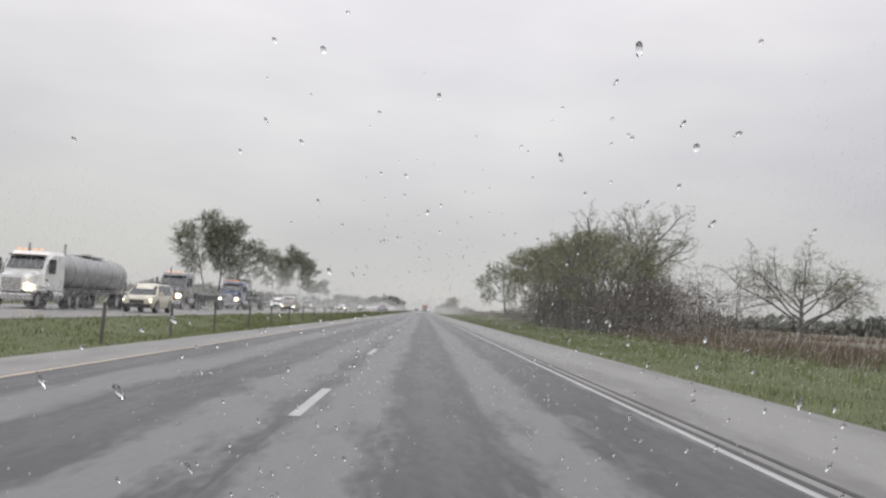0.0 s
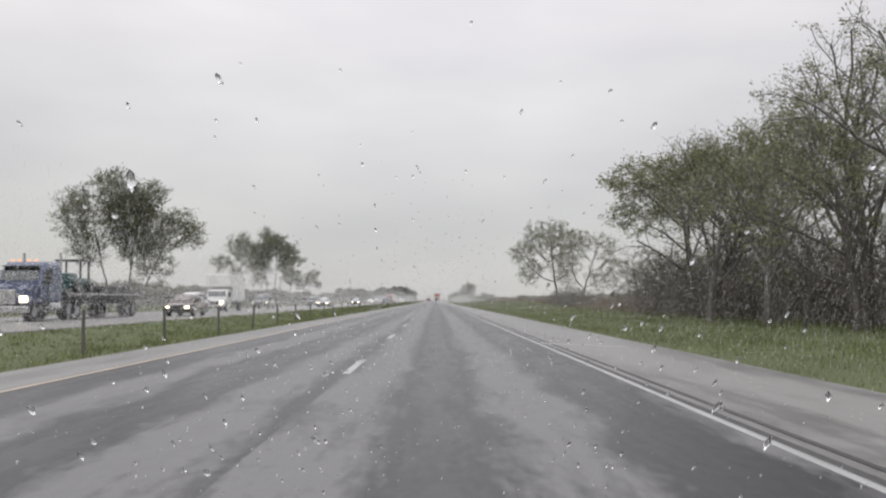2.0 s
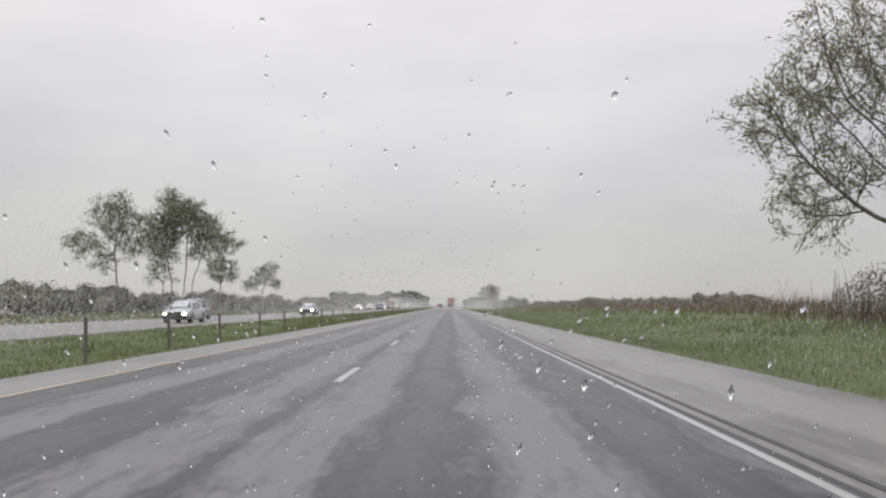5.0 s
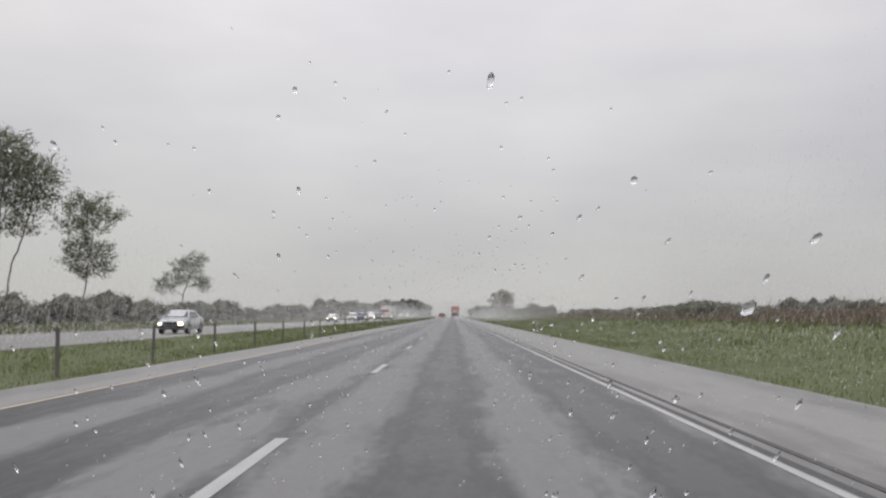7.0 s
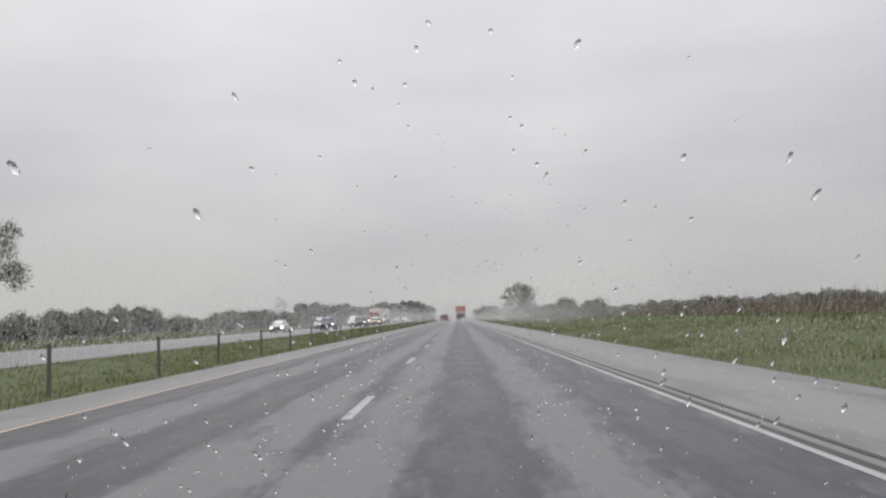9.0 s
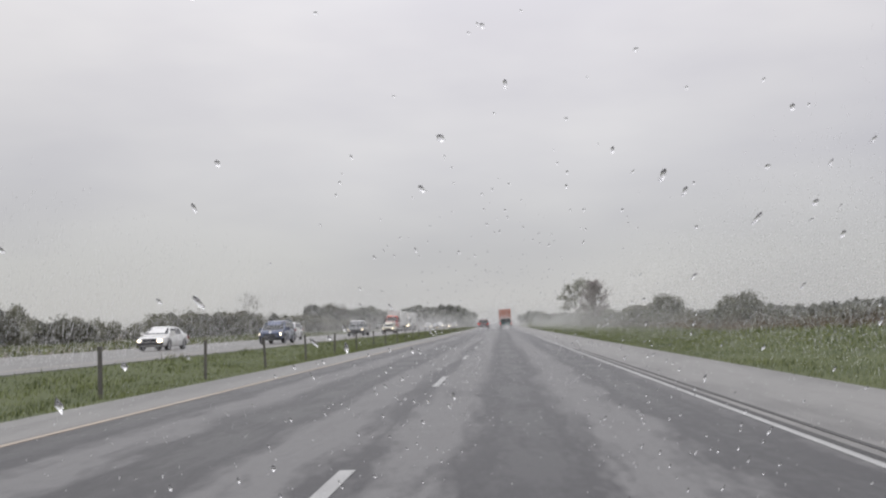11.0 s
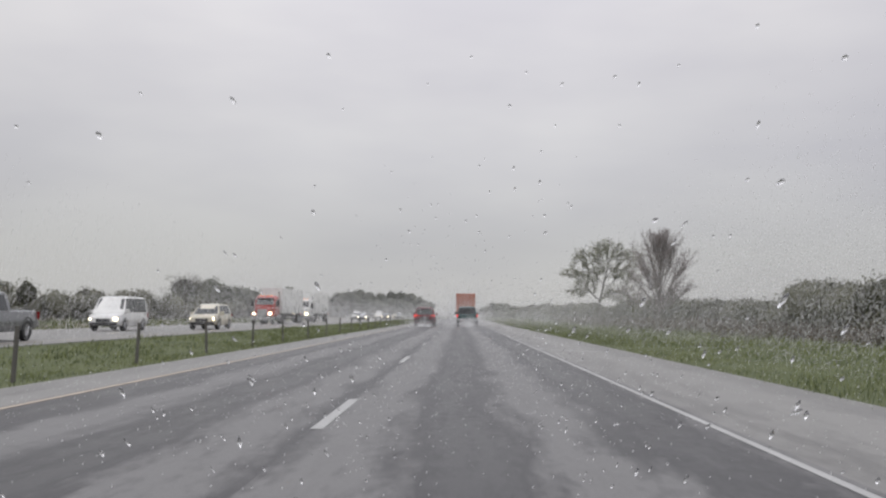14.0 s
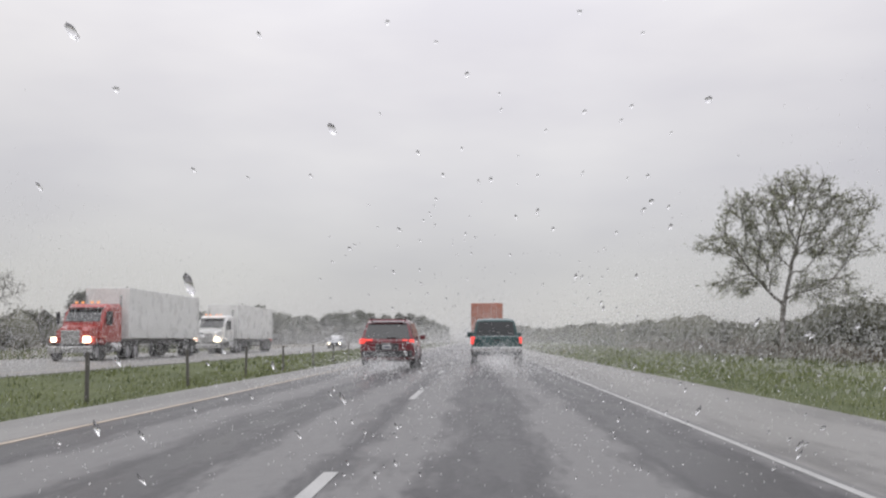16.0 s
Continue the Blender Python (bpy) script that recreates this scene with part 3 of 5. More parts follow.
    for a, b in shoots:
        for _ in range(int(leaves[0] * rng.choice((0.3, 0.9, 1.6)) + rng.random())):
            at = a + (b - a) * rng.uniform(0.2, 1.1) + rng.normal(0, leaves[2], 3) * (1, 1, 0.7)
            rows.append((*at, leaves[1] * rng.uniform(0.6, 1.4), *((b - a) / np.linalg.norm(b - a))))
    corners = 3 if x < -20 else 4
    e = empty("tree", label, "tree", group)
    mesh_object("trunk", verts, faces, bark or M_BARK, e, smooth=True)
    quads_object("crown", leaf_quads(np.array(rows), rng, corners), leaf, e, per=corners)
    e.matrix_world = pose(x, y, ground_z(x, y))
    return e


def blob_shape(level):
    b = bmesh.new()
    bmesh.ops.create_icosphere(b, subdivisions=level, radius=1.0)
    out = [tuple(v.co) for v in b.verts], [tuple(v.index for v in f.verts) for f in b.faces]
    b.free()
    return out


BLOBS = (blob_shape(1), blob_shape(2))


def thicket(name, label, category, spans, mat, size, per_m, seed, stems=1.2, heart=0.85, tall=0.7):
    """A row of overlapping rounded bushes, uneven in height. spans: (y0, y1, x centre, depth, height)."""
    rng = np.random.default_rng(seed)
    rows, stem, heart_v, heart_f = [], [], [], []
    BLOB_V, BLOB_F = BLOBS[0 if size in (0.26, 0.4) or size > 0.5 else 1]
    for y0, y1, xc, dep, hgt in spans:
        ph = rng.uniform(0, 50, 3)
        step = max(0.9, min(2.6, hgt * 0.34))
        cy = np.arange(y0, y1, step) + rng.uniform(-0.4, 0.4, len(np.arange(y0, y1, step))) * step
        cy = np.concatenate([cy, rng.uniform(y0, y1, len(cy))])
        m = len(cy)
        lump = 0.80 + 0.13 * np.sin(cy * 0.11 + ph[0]) + 0.10 * np.sin(cy * 0.37 + ph[1]) + rng.uniform(-0.2, 0.16, m)
        lump *= np.clip(0.5 + np.minimum(cy - y0, y1 - cy) / 5.0, 0.45, 1)
        cx = xc + rng.normal(0, 0.22, m) * dep
        rz = np.minimum(hgt * lump * rng.uniform(0.3, 0.54, m), 2.6)
        cz = (hgt * lump - rz) * np.where(rng.random(m) < 0.45, rng.uniform(0.3, 1.0, m), 1.0)
        rx = rz * rng.uniform(0.7, 1.2, m) + 0.2
        want = int(per_m * (y1 - y0))
        pick = rng.integers(0, m, want * (5 if heart else 1))
        d = rng.normal(0, 1, (len(pick), 3))
        d /= np.linalg.norm(d, axis=1)[:, None]
        rad = rng.uniform(heart * 0.95, 1.05, len(pick)) if heart else rng.uniform(0.5, 1.0, len(pick)) ** 0.4
        q = np.stack([cx[pick] + d[:, 0] * rx[pick] * rad, cy[pick] + d[:, 1] * rx[pick] * rad, cz[pick] + d[:, 2] * rz[pick] * rad], axis=1)
        if heart:
            # keep what lies outside all the neighbouring bushes
            out = q[:, 2] > 0.02
            for j in range(m):
                near = ((q[:, 0] - cx[j]) / rx[j]) ** 2 + ((q[:, 1] - cy[j]) / rx[j]) ** 2 + ((q[:, 2] - cz[j]) / rz[j]) ** 2
                out &= near > (heart * 0.9) ** 2
            q = q[out][:want]
        else:
            q[:, 2] = np.where(q[:, 2] < 0, rng.uniform(0, 1, len(q)) * hgt * 0.35, q[:, 2])
        q[:, 2] += [ground_z(a, b) for a, b in q[:, :2]]
        rows.append(np.concatenate([q, size * rng.uniform(0.5, 1.4, (len(q), 1))], axis=1))
        g = np.array([ground_z(a, b) for a, b in zip(cx, cy)])
        for a, b, c, r, h, gz in zip(cx, cy, cz, rx, rz, g) if heart else ():
            base = len(heart_v)
            jig = rng.uniform(0.78, 1.12, len(BLOB_V)) * heart
            heart_v.extend((a + p[0] * r * q, b + p[1] * r * q, max(gz - 0.05, gz + c + p[2] * h * q)) for p, q in zip(BLOB_V, jig))
            heart_f.extend((f0 + base, f1 + base, f2 + base) for f0, f1, f2 in BLOB_F)
        if stems:
            for _ in range(int((y1 - y0) * stems)):
                yy, xx = rng.uniform(y0, y1), xc + rng.normal(0, 0.25) * dep
                h = hgt * rng.uniform(0.3, tall)
                w = 0.012 + 0.007 * h
                lean = rng.normal(0, 0.12, 2) * h
                zz = ground_z(xx, yy) - 0.05
                for dx, dy in ((w, 0), (0, w)):
                    stem.append([(xx - dx, yy - dy, zz), (xx + dx, yy + dy, zz), (xx + lean[0] + dx * 0.2, yy + lean[1] + dy * 0.2, zz + h), (xx + lean[0] - dx * 0.2, yy + lean[1] - dy * 0.2, zz + h)])
    e = empty(name, label, category, kind="stuff")
    o = quads_object("foliage", leaf_quads(np.concatenate(rows), rng, 3), mat, e, per=3)
    tagged(o, kind="stuff")
    if heart:
        tagged(mesh_object("inner_growth", heart_v, heart_f, mat, e, smooth=True), kind="stuff")
    if stem:
        tagged(quads_object("stems", np.array(stem).reshape(-1, 3), M_BARK, e), kind="stuff")
    return e


def blades(name, label, zones, mat, seed, category="grass"):
    """Upright blades in tufts. zones: (x0, x1, y0, y1, per square metre, height, width)."""
    rng = np.random.default_rng(seed)
    out = []
    for x0, x1, y0, y1, dens, hgt, wid in zones:
        m = int((x1 - x0) * (y1 - y0) * dens)
        x, y = rng.uniform(x0, x1, m), rng.uniform(y0, y1, m)
        g = np.array([ground_z(a, b) for a, b in zip(x, y)])
        h = hgt * rng.uniform(0.35, 1.25, m) * (0.75 + 0.35 * np.sin(x * 0.9 + y * 0.37) * np.sin(y * 0.21 + 1))
        h *= 0.7 + 0.9 * np.clip(np.sin(x * 2.3 + 1.7 * np.sin(y * 0.31)) * np.sin(y * 0.83 + x * 1.1) + 0.3 * np.sin(y * 2.9), 0, 1)
        for _ in range(3):
            az = rng.uniform(0, 6.283, m)
            w = wid * rng.uniform(0.6, 1.3, m)
            ox, oy = rng.normal(0, 0.12, m), rng.normal(0, 0.12, m)
            lx, ly = rng.normal(0.12, 0.3, m) * h, rng.normal(0.05, 0.3, m) * h
            p0 = np.stack([x + ox - np.cos(az) * w, y + oy - np.sin(az) * w, g - 0.02], axis=1)
            p1 = np.stack([x + ox + np.cos(az) * w, y + oy + np.sin(az) * w, g - 0.02], axis=1)
            p2 = np.stack([x + ox + lx, y + oy + ly, g + h], axis=1)
            out.append(np.stack([p0, p1, p2], axis=1).reshape(-1, 3))
    ob = quads_object(name, np.concatenate(out), mat, per=3)
    return tagged(ob, label, category, kind="stuff")


blades("verge_grass", "long wet green grass on the roadside verge", [
    (SHOULDER_R + 0.02, 8.2, 0, 480, 36, 0.13, 0.007), (8.2, 12, 0, 480, 16, 0.19, 0.010), (12, 18, 0, 480, 7, 0.27, 0.017),
    (SHOULDER_R + 0.02, 18, 480, 620, 4, 0.22, 0.035), (SHOULDER_R, 18, 620, 800, 1.5, 0.3, 0.07)], M_GRASS, 11)
blades("median_grass", "short wet green grass in the median", [
    (-8.5, SHOULDER_L - 0.02, 0, 480, 22, 0.14, 0.009), (OPP_IN + 0.02, -8.5, 0, 480, 9, 0.19, 0.017), (OPP_IN, SHOULDER_L, 480, 800, 2.0, 0.2, 0.05)], M_GRASS, 12)
blades("dry_weeds", "tall reddish brown dead weeds in the field edge", [
    (13, 24, -10, 62, 7, 0.85, 0.018), (15.5, 26, 118, 345, 7, 0.95, 0.018), (15.5, 19, 345, 540, 8, 0.95, 0.018), (26, 60, 100, 345, 0.6, 1.1, 0.06)], M_WEED, 13, "weeds")
blades("far_verge_grass", "rough grass beyond the opposite carriageway", [(-42, OPP_OUT - 0.05, 20, 560, 1.6, 0.4, 0.07)], M_GRASS, 14)

SPRING = "tall tree coming into leaf with bare limbs showing"
THORN = "spreading thorny tree with thin pale green leaves"
# woods on the near side
for i, (x, y, h, st) in enumerate(((14.4, 67, 7.6, "broad"), (17.2, 73, 10.4, "broad"), (13.6, 79, 9.2, "broad"), (20.0, 83, 11.5, "broad"), (15.4, 87, 9.6, "broad"),
                                   (15.0, 106, 9.8, "broad"), (18.5, 111, 11.5, "broad"), (17.6, 94, 12.4, "broad"), (13.2, 98, 8.2, "broad"), (20.5, 102, 11.0, "broad"), (12.4, 95, 7.0, "broad"), (13.0, 90, 7.6, "broad"),
                                   (13.6, 84, 7.2, "broad"), (14.2, 72, 6.8, "broad"), (16.2, 66, 6.2, "broad"), (19.2, 78, 9.0, "broad"))):
    tree(100 + i, x, y, h, st, M_LEAF, "leafy multi-limbed tree in the roadside wood", "roadside wood", 40 * i)
tree(120, 27.5, 66, 8.0, "thorn", M_BUD, THORN, "roadside trees", 30, thin=3)
tree(123, 20.0, 141, 5.8, "thorn", M_BUD, THORN, "roadside trees", 10, 0.85, thin=3)
grown_tree(301, 18.0, 108, ((-4.4, 7.3, 3.0, 1.5), (-1.0, 8.2, 2.8, 1.6), (2.2, 9.4, 2.4, 1.6), (-6.0, 5.8, 1.4, 1.2), (1.5, 6.5, 2.5, 1.8)), M_LEAF,
           "wide domed tree with dark winding limbs and leaves on top", "roadside wood", 1.8, 0.36, 70, (10, 0.12, 0.2), (3, 0.5), stems=((0, 0), (1.5, 0.6)), girth=1.4)
grown_tree(302, 19.5, 114, ((-0.5, 8.3, 3.0, 1.9), (2.4, 9.0, 2.2, 1.7), (-2.8, 6.6, 1.8, 1.6)), M_LEAF,
           "leafy multi-limbed tree in the roadside wood", "roadside wood", 2.2, 0.4, 56, (9, 0.12, 0.2), (3, 0.5), girth=1.3)
grown_tree(303, 15.8, 170, ((-1.2, 8.0, 2.9, 1.9), (-3.9, 6.2, 1.8, 1.4), (1.2, 7.4, 1.8, 1.8), (-3.2, 4.1, 1.7, 1.5), (0.3, 4.8, 1.9, 1.6)), M_BUD,
           "broad domed tree with winding limbs and thin pale leaves", "roadside trees", 1.0, 0.34, 78, (8, 0.10, 0.13), (3, 0.5), droop=0.04, girth=1.5)
grown_tree(304, 17.3, 161, ((0.1, 7.2, 1.8, 1.4), (2.6, 6.9, 1.6, 0.9), (2.8, 5.2, 1.4, 0.9), (1.9, 3.3, 1.9, 1.2), (-1.0, 5.8, 1.3, 1.5), (-1.4, 3.5, 1.3, 1.2)), M_BUD,
           "slender tree with level branches and thin pale leaves", "roadside trees", 0.9, 0.34, 70, (7, 0.095, 0.12), (3, 0.5), girth=1.4)
tree(218, 15.5, 459.5, 7.6, "vase", M_PINK, "upright fan-shaped tree with bare greyish pink twigs", "roadside trees", 0, 0.98, M_TWIG)
grown_tree(306, 15.35, 488, ((1.9, 3.3, 1.7, 0.9), (2.5, 5.1, 1.7, 0.8), (2.9, 6.9, 1.7, 0.8), (0.9, 7.7, 1.9, 0.9), (-1.1, 6.8, 1.6, 0.9), (-2.4, 5.3, 1.4, 0.6), (-1.6, 3.6, 1.5, 0.7), (-0.6, 4.9, 1.5, 0.9), (0.9, 5.8, 1.5, 1.1)), M_BUD,
           "windswept tree with level branches and thin pale green leaves", "roadside trees", 2.3, 0.30, 84, (9, 0.09, 0.10), (3, 0.55), bark=M_LIMB, girth=1.5, inert=0.7)
# beyond the opposite carriageway
ACROSS = "trees beyond the opposite carriageway"
grown_tree(311, -37.4, 170, ((-4.0, 11.0, 2.5, 3.2), (0.0, 13.6, 2.6, 2.8), (3.9, 12.5, 2.4, 2.6), (1.2, 10.0, 3.2, 2.6), (-2.6, 7.2, 2.4, 2.2), (2.4, 7.4, 2.0, 1.8)), M_LEAF_DARK, SPRING, ACROSS, 1.8, 0.55, 40, (9, 0.24, 0.36), (3, 0.8), girth=1.9, stems=((0, 0), (1.4, 0.5)))
grown_tree(312, -33.6, 170, ((3.9, 9.2, 2.8, 2.0), (5.7, 8.4, 1.4, 1.1), (1.6, 7.4, 2.4, 2.2), (1.4, 4.6, 2.0, 1.4)), M_LEAF_DARK, SPRING, ACROSS, 1.4, 0.5, 40, (8, 0.23, 0.34), (3, 0.8), girth=1.7)
grown_tree(313, -35.6, 171.5, ((0.4, 11.4, 2.6, 2.8), (0.8, 7.4, 2.2, 2.2)), M_LEAF_DARK, SPRING, ACROSS, 2.0, 0.5, 36, (8, 0.23, 0.34), (3, 0.8), girth=1.6)
grown_tree(314, -36.0, 275, ((0.0, 13.2, 3.6, 3.2), (-3.0, 12.0, 2.2, 2.8), (3.4, 11.6, 2.3, 2.8), (-2.4, 8.4, 1.8, 1.6), (2.2, 8.4, 1.6, 1.4)), M_LEAF_DARK, SPRING, ACROSS, 3.0, 0.55, 42, (10, 0.23, 0.38), (3, 0.8), girth=2.0, stems=((0, 0), (0.7, 0.3), (-0.6, 0.2)), splay=0.5)
grown_tree(315, -38.7, 276.5, ((0.2, 10.0, 1.9, 3.2), (-0.6, 5.8, 1.8, 1.8)), M_LEAF_DARK, "slim tree coming into leaf with bare limbs showing", ACROSS, 3.0, 0.5, 38, (7, 0.22, 0.32), (3, 0.8), girth=1.5)
grown_tree(316, -40.2, 261, ((0.0, 12.2, 2.8, 2.8), (-4.0, 8.6, 2.2, 1.4), (1.9, 8.6, 1.9, 1.9), (-1.0, 6.4, 1.6, 1.6)), M_LEAF_DARK, "tall thinly leaved tree with bare limbs showing", ACROSS, 3.0, 0.5, 40, (7, 0.22, 0.34), (3, 0.8), girth=1.7)
grown_tree(317, -34.7, 291, ((0.2, 10.8, 2.2, 2.3), (3.2, 10.6, 1.3, 0.8), (0.6, 6.6, 2.4, 2.2)), M_LEAF_DARK, SPRING, ACROSS, 2.4, 0.5, 44, (9, 0.22, 0.3), (3, 0.8), girth=1.6)
grown_tree(318, -34.4, 325, ((0.4, 6.8, 2.0, 2.0), (2.1, 8.5, 1.0, 0.9), (-1.9, 5.2, 1.6, 1.2), (2.4, 5.4, 1.4, 0.9)), M_LEAF_DARK, "small wind-bent tree with sparse leaves", ACROSS, 1.2, 0.42, 55, (10, 0.17, 0.24), (3, 0.6), girth=1.5)
grown_tree(319, -32.4, 436, ((0.0, 4.6, 1.6, 1.3), (-1.0, 3.4, 1.2, 0.9)), M_BUD, "small bare leafless roadside tree", ACROSS, 1.6, 0.34, 60, (0.6, 0.08, 0.1), (3, 0.5), girth=1.1)
grown_tree(320, -32.6, 508, ((-0.5, 4.8, 2.3, 1.1), (-2.1, 3.7, 1.0, 0.8), (1.2, 4.2, 1.3, 1.0)), M_BUD, "small bare spreading tree", ACROSS, 1.8, 0.36, 60, (0.8, 0.08, 0.1), (3, 0.5), girth=1.4)

shrub_kinds = []
for k in range(4):
    shrub_kinds.append(grown_tree(330 + k, 15.5 + 0.5 * k, 60 + 2 * k, ((-0.9, 2.0, 1.2, 1.3), (0.8, 2.6, 1.3, 1.4), (0.1, 1.2, 1.5, 0.9)), M_SCRUB,
                                  "dark tangled leafless shrub at the foot of the roadside wood", "shrubs under the wood", 0.6, 0.30, 58, (4, 0.09, 0.10), (2, 0.45),
                                  girth=1.3, stems=((0, 0), (0.4, 0.3), (-0.4, 0.2), (0.1, -0.4)), splay=1.0))
    shrub_kinds[-1].name = "shrub"
    shrub_kinds[-1]["category"] = "shrub"
shrub_rng = random.Random(8)
for k in range(24):
    y = 62 + 56 * k / 23 + shrub_rng.uniform(-0.8, 0.8)
    x = (14.6, 16.4, 18.6)[k % 3] + shrub_rng.uniform(-0.6, 0.6)
    copy_thing(shrub_kinds[k % 4], pose(x, y, ground_z(x, y), 0, 0, shrub_rng.uniform(0, 360)))

thicket("undergrowth", "dark tangled undergrowth at the foot of the roadside wood", "undergrowth",
        [(56, 121, 16.2, 6.5, 3.4), (58, 119, 19.5, 5, 5.0), (90, 120, 16.8, 5, 4.4)], M_SCRUB, 0.11, 520, 21, stems=3, heart=0, tall=1.0)
thicket("undergrowth", "brown scrub beneath the spreading roadside trees", "undergrowth", [(155, 178, 16.8, 4, 3.0), (137, 145, 20, 3, 1.4)], M_SCRUB, 0.10, 420, 22, stems=6, heart=0)
thicket("hedge", "low ragged hedge at the edge of the brown field", "hedge",
        [(262, 300, 21.5, 3, 1.5), (318, 379, 20.8, 3.0, 1.45), (391, 409, 20.8, 2.6, 1.8)], M_HEDGE, 0.14, 260, 29, stems=3, heart=0.8)
thicket("hedge", "ragged roadside hedge of tall mixed green bushes", "hedge", [(421, 437, 19.5, 3.0, 2.8)], M_HEDGE, 0.15, 900, 23, stems=4, heart=0.76)
# two large bushes stand clear of the low hedge
for bush_y0, bush_y1, bush_top, bush_seed, bush_label in ((382.2, 390.2, 2.8, 32, "broad rounded green bush standing in the low hedge"),
                                                         (411.0, 423.0, 4.5, 33, "tall domed green bush rising out of the roadside hedge")):
    tagged(thicket("bush", bush_label, "bush", [(bush_y0, bush_y1, 19.6, 3.6, bush_top), (bush_y0 + 1.5, bush_y1 - 1.5, 19.4, 2.6, bush_top * 0.7)],
                   M_HEDGE, 0.15, 900, bush_seed, stems=4, heart=0.76), group="roadside bushes", kind="thing")
thicket("hedge", "ragged roadside hedge of mixed green bushes", "hedge", [(430, 560, 19.4, 3.2, 2.9)], M_HEDGE, 0.14, 480, 30, stems=3, heart=0.8)
thicket("weeds", "rough brown-green weeds at the foot of the ragged hedge", "weeds", [(404, 520, 15.6, 4.4, 1.0)], M_SCRUB, 0.09, 330, 31, stems=3, heart=0)
thicket("hedge", "far end of the ragged roadside hedge", "hedge", [(560, 760, 20, 3.5, 3.6)], M_HEDGE, 0.3, 70, 27)
thicket("hedgerow", "long dark hedgerow beyond the opposite carriageway", "hedge",
        [(60, 150, -46, 5, 4.0), (150, 300, -43, 6, 4.0), (300, 420, -44, 6, 3.9), (420, 570, -42, 6, 4.3)], M_HEDGE, 0.26, 115, 24, heart=0.85)
# the far woods carry their haze in the leaf colour
thicket("far_woods", "distant woodland beside the motorway, its green greyed for haze", "woodland",
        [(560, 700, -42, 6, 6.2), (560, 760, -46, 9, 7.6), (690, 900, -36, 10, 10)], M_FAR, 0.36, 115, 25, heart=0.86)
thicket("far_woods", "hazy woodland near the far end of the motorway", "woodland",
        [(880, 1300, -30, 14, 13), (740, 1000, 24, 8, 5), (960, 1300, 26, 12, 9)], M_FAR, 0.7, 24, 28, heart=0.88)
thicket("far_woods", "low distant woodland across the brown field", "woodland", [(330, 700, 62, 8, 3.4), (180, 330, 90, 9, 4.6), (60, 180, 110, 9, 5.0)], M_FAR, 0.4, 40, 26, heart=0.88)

# ---- median posts ----
post_e = empty("fence_post", "weathered brown post standing in the median grass", "post", "median posts")
pb = box_bm(-0.033, 0.033, -0.03, 0.03, -0.3, 0.93, 0.01)
part("post", pb, M_POST, post_e)
part("cap", box_bm(-0.038, 0.038, -0.035, 0.035, 0.92, 0.95, 0.008), M_POST, post_e)
post_rng = random.Random(5)
first = 57.9 - 6.1 * 9
post_e.matrix_world = pose(-6.1, first, ground_z(-6.1, first), 0, 0, 0)
for k in range(1, 120):
    y = first + 6.1 * k
    copy_thing(post_e, pose(-6.1 + post_rng.uniform(-0.06, 0.06), y, ground_z(-6.1, y), post_rng.uniform(-2, 2), post_rng.uniform(-2.5, 2.5), post_rng.uniform(-8, 8)))

# ---- vehicles: front towards +y, origin on the ground ----


def wheel(parent, x, y, r, w, base=0.0):
    side = 1 if x > 0 else -1
    t = bmesh.new()
    prof = [(r * 0.62, -w / 2), (r * 0.93, -w / 2), (r, -w * 0.36), (r, w * 0.36), (r * 0.93, w / 2), (r * 0.62, w / 2)]
    rings = []
    for k in range(20):
        a = 2 * math.pi * k / 20
        rings.append([t.verts.new((x + o, y + q * math.cos(a), base + r + q * math.sin(a))) for q, o in prof])
    for i in range(20):
        for j in range(len(prof)):
            t.faces.new((rings[i][j], rings[i][(j + 1) % 6], rings[(i + 1) % 20][(j + 1) % 6], rings[(i + 1) % 20][j]))
    wh = part("wheel", t, M_TYRE, parent, smooth=False)
    rim = tube_bm((x + side * w * 0.30, y, base + r), (x + side * w * 0.40, y, base + r), r * 0.63, r * 0.55, 16)
    for k in range(5):
        a = 2 * math.pi * k / 5
        tube_bm((x + side * w * 0.42, y, base + r), (x + side * w * 0.42, y + r * 0.55 * math.cos(a), base + r + r * 0.55 * math.sin(a)), 0.03, 0.03, 5, rim)
    part("rim", rim, M_RIM, wh)


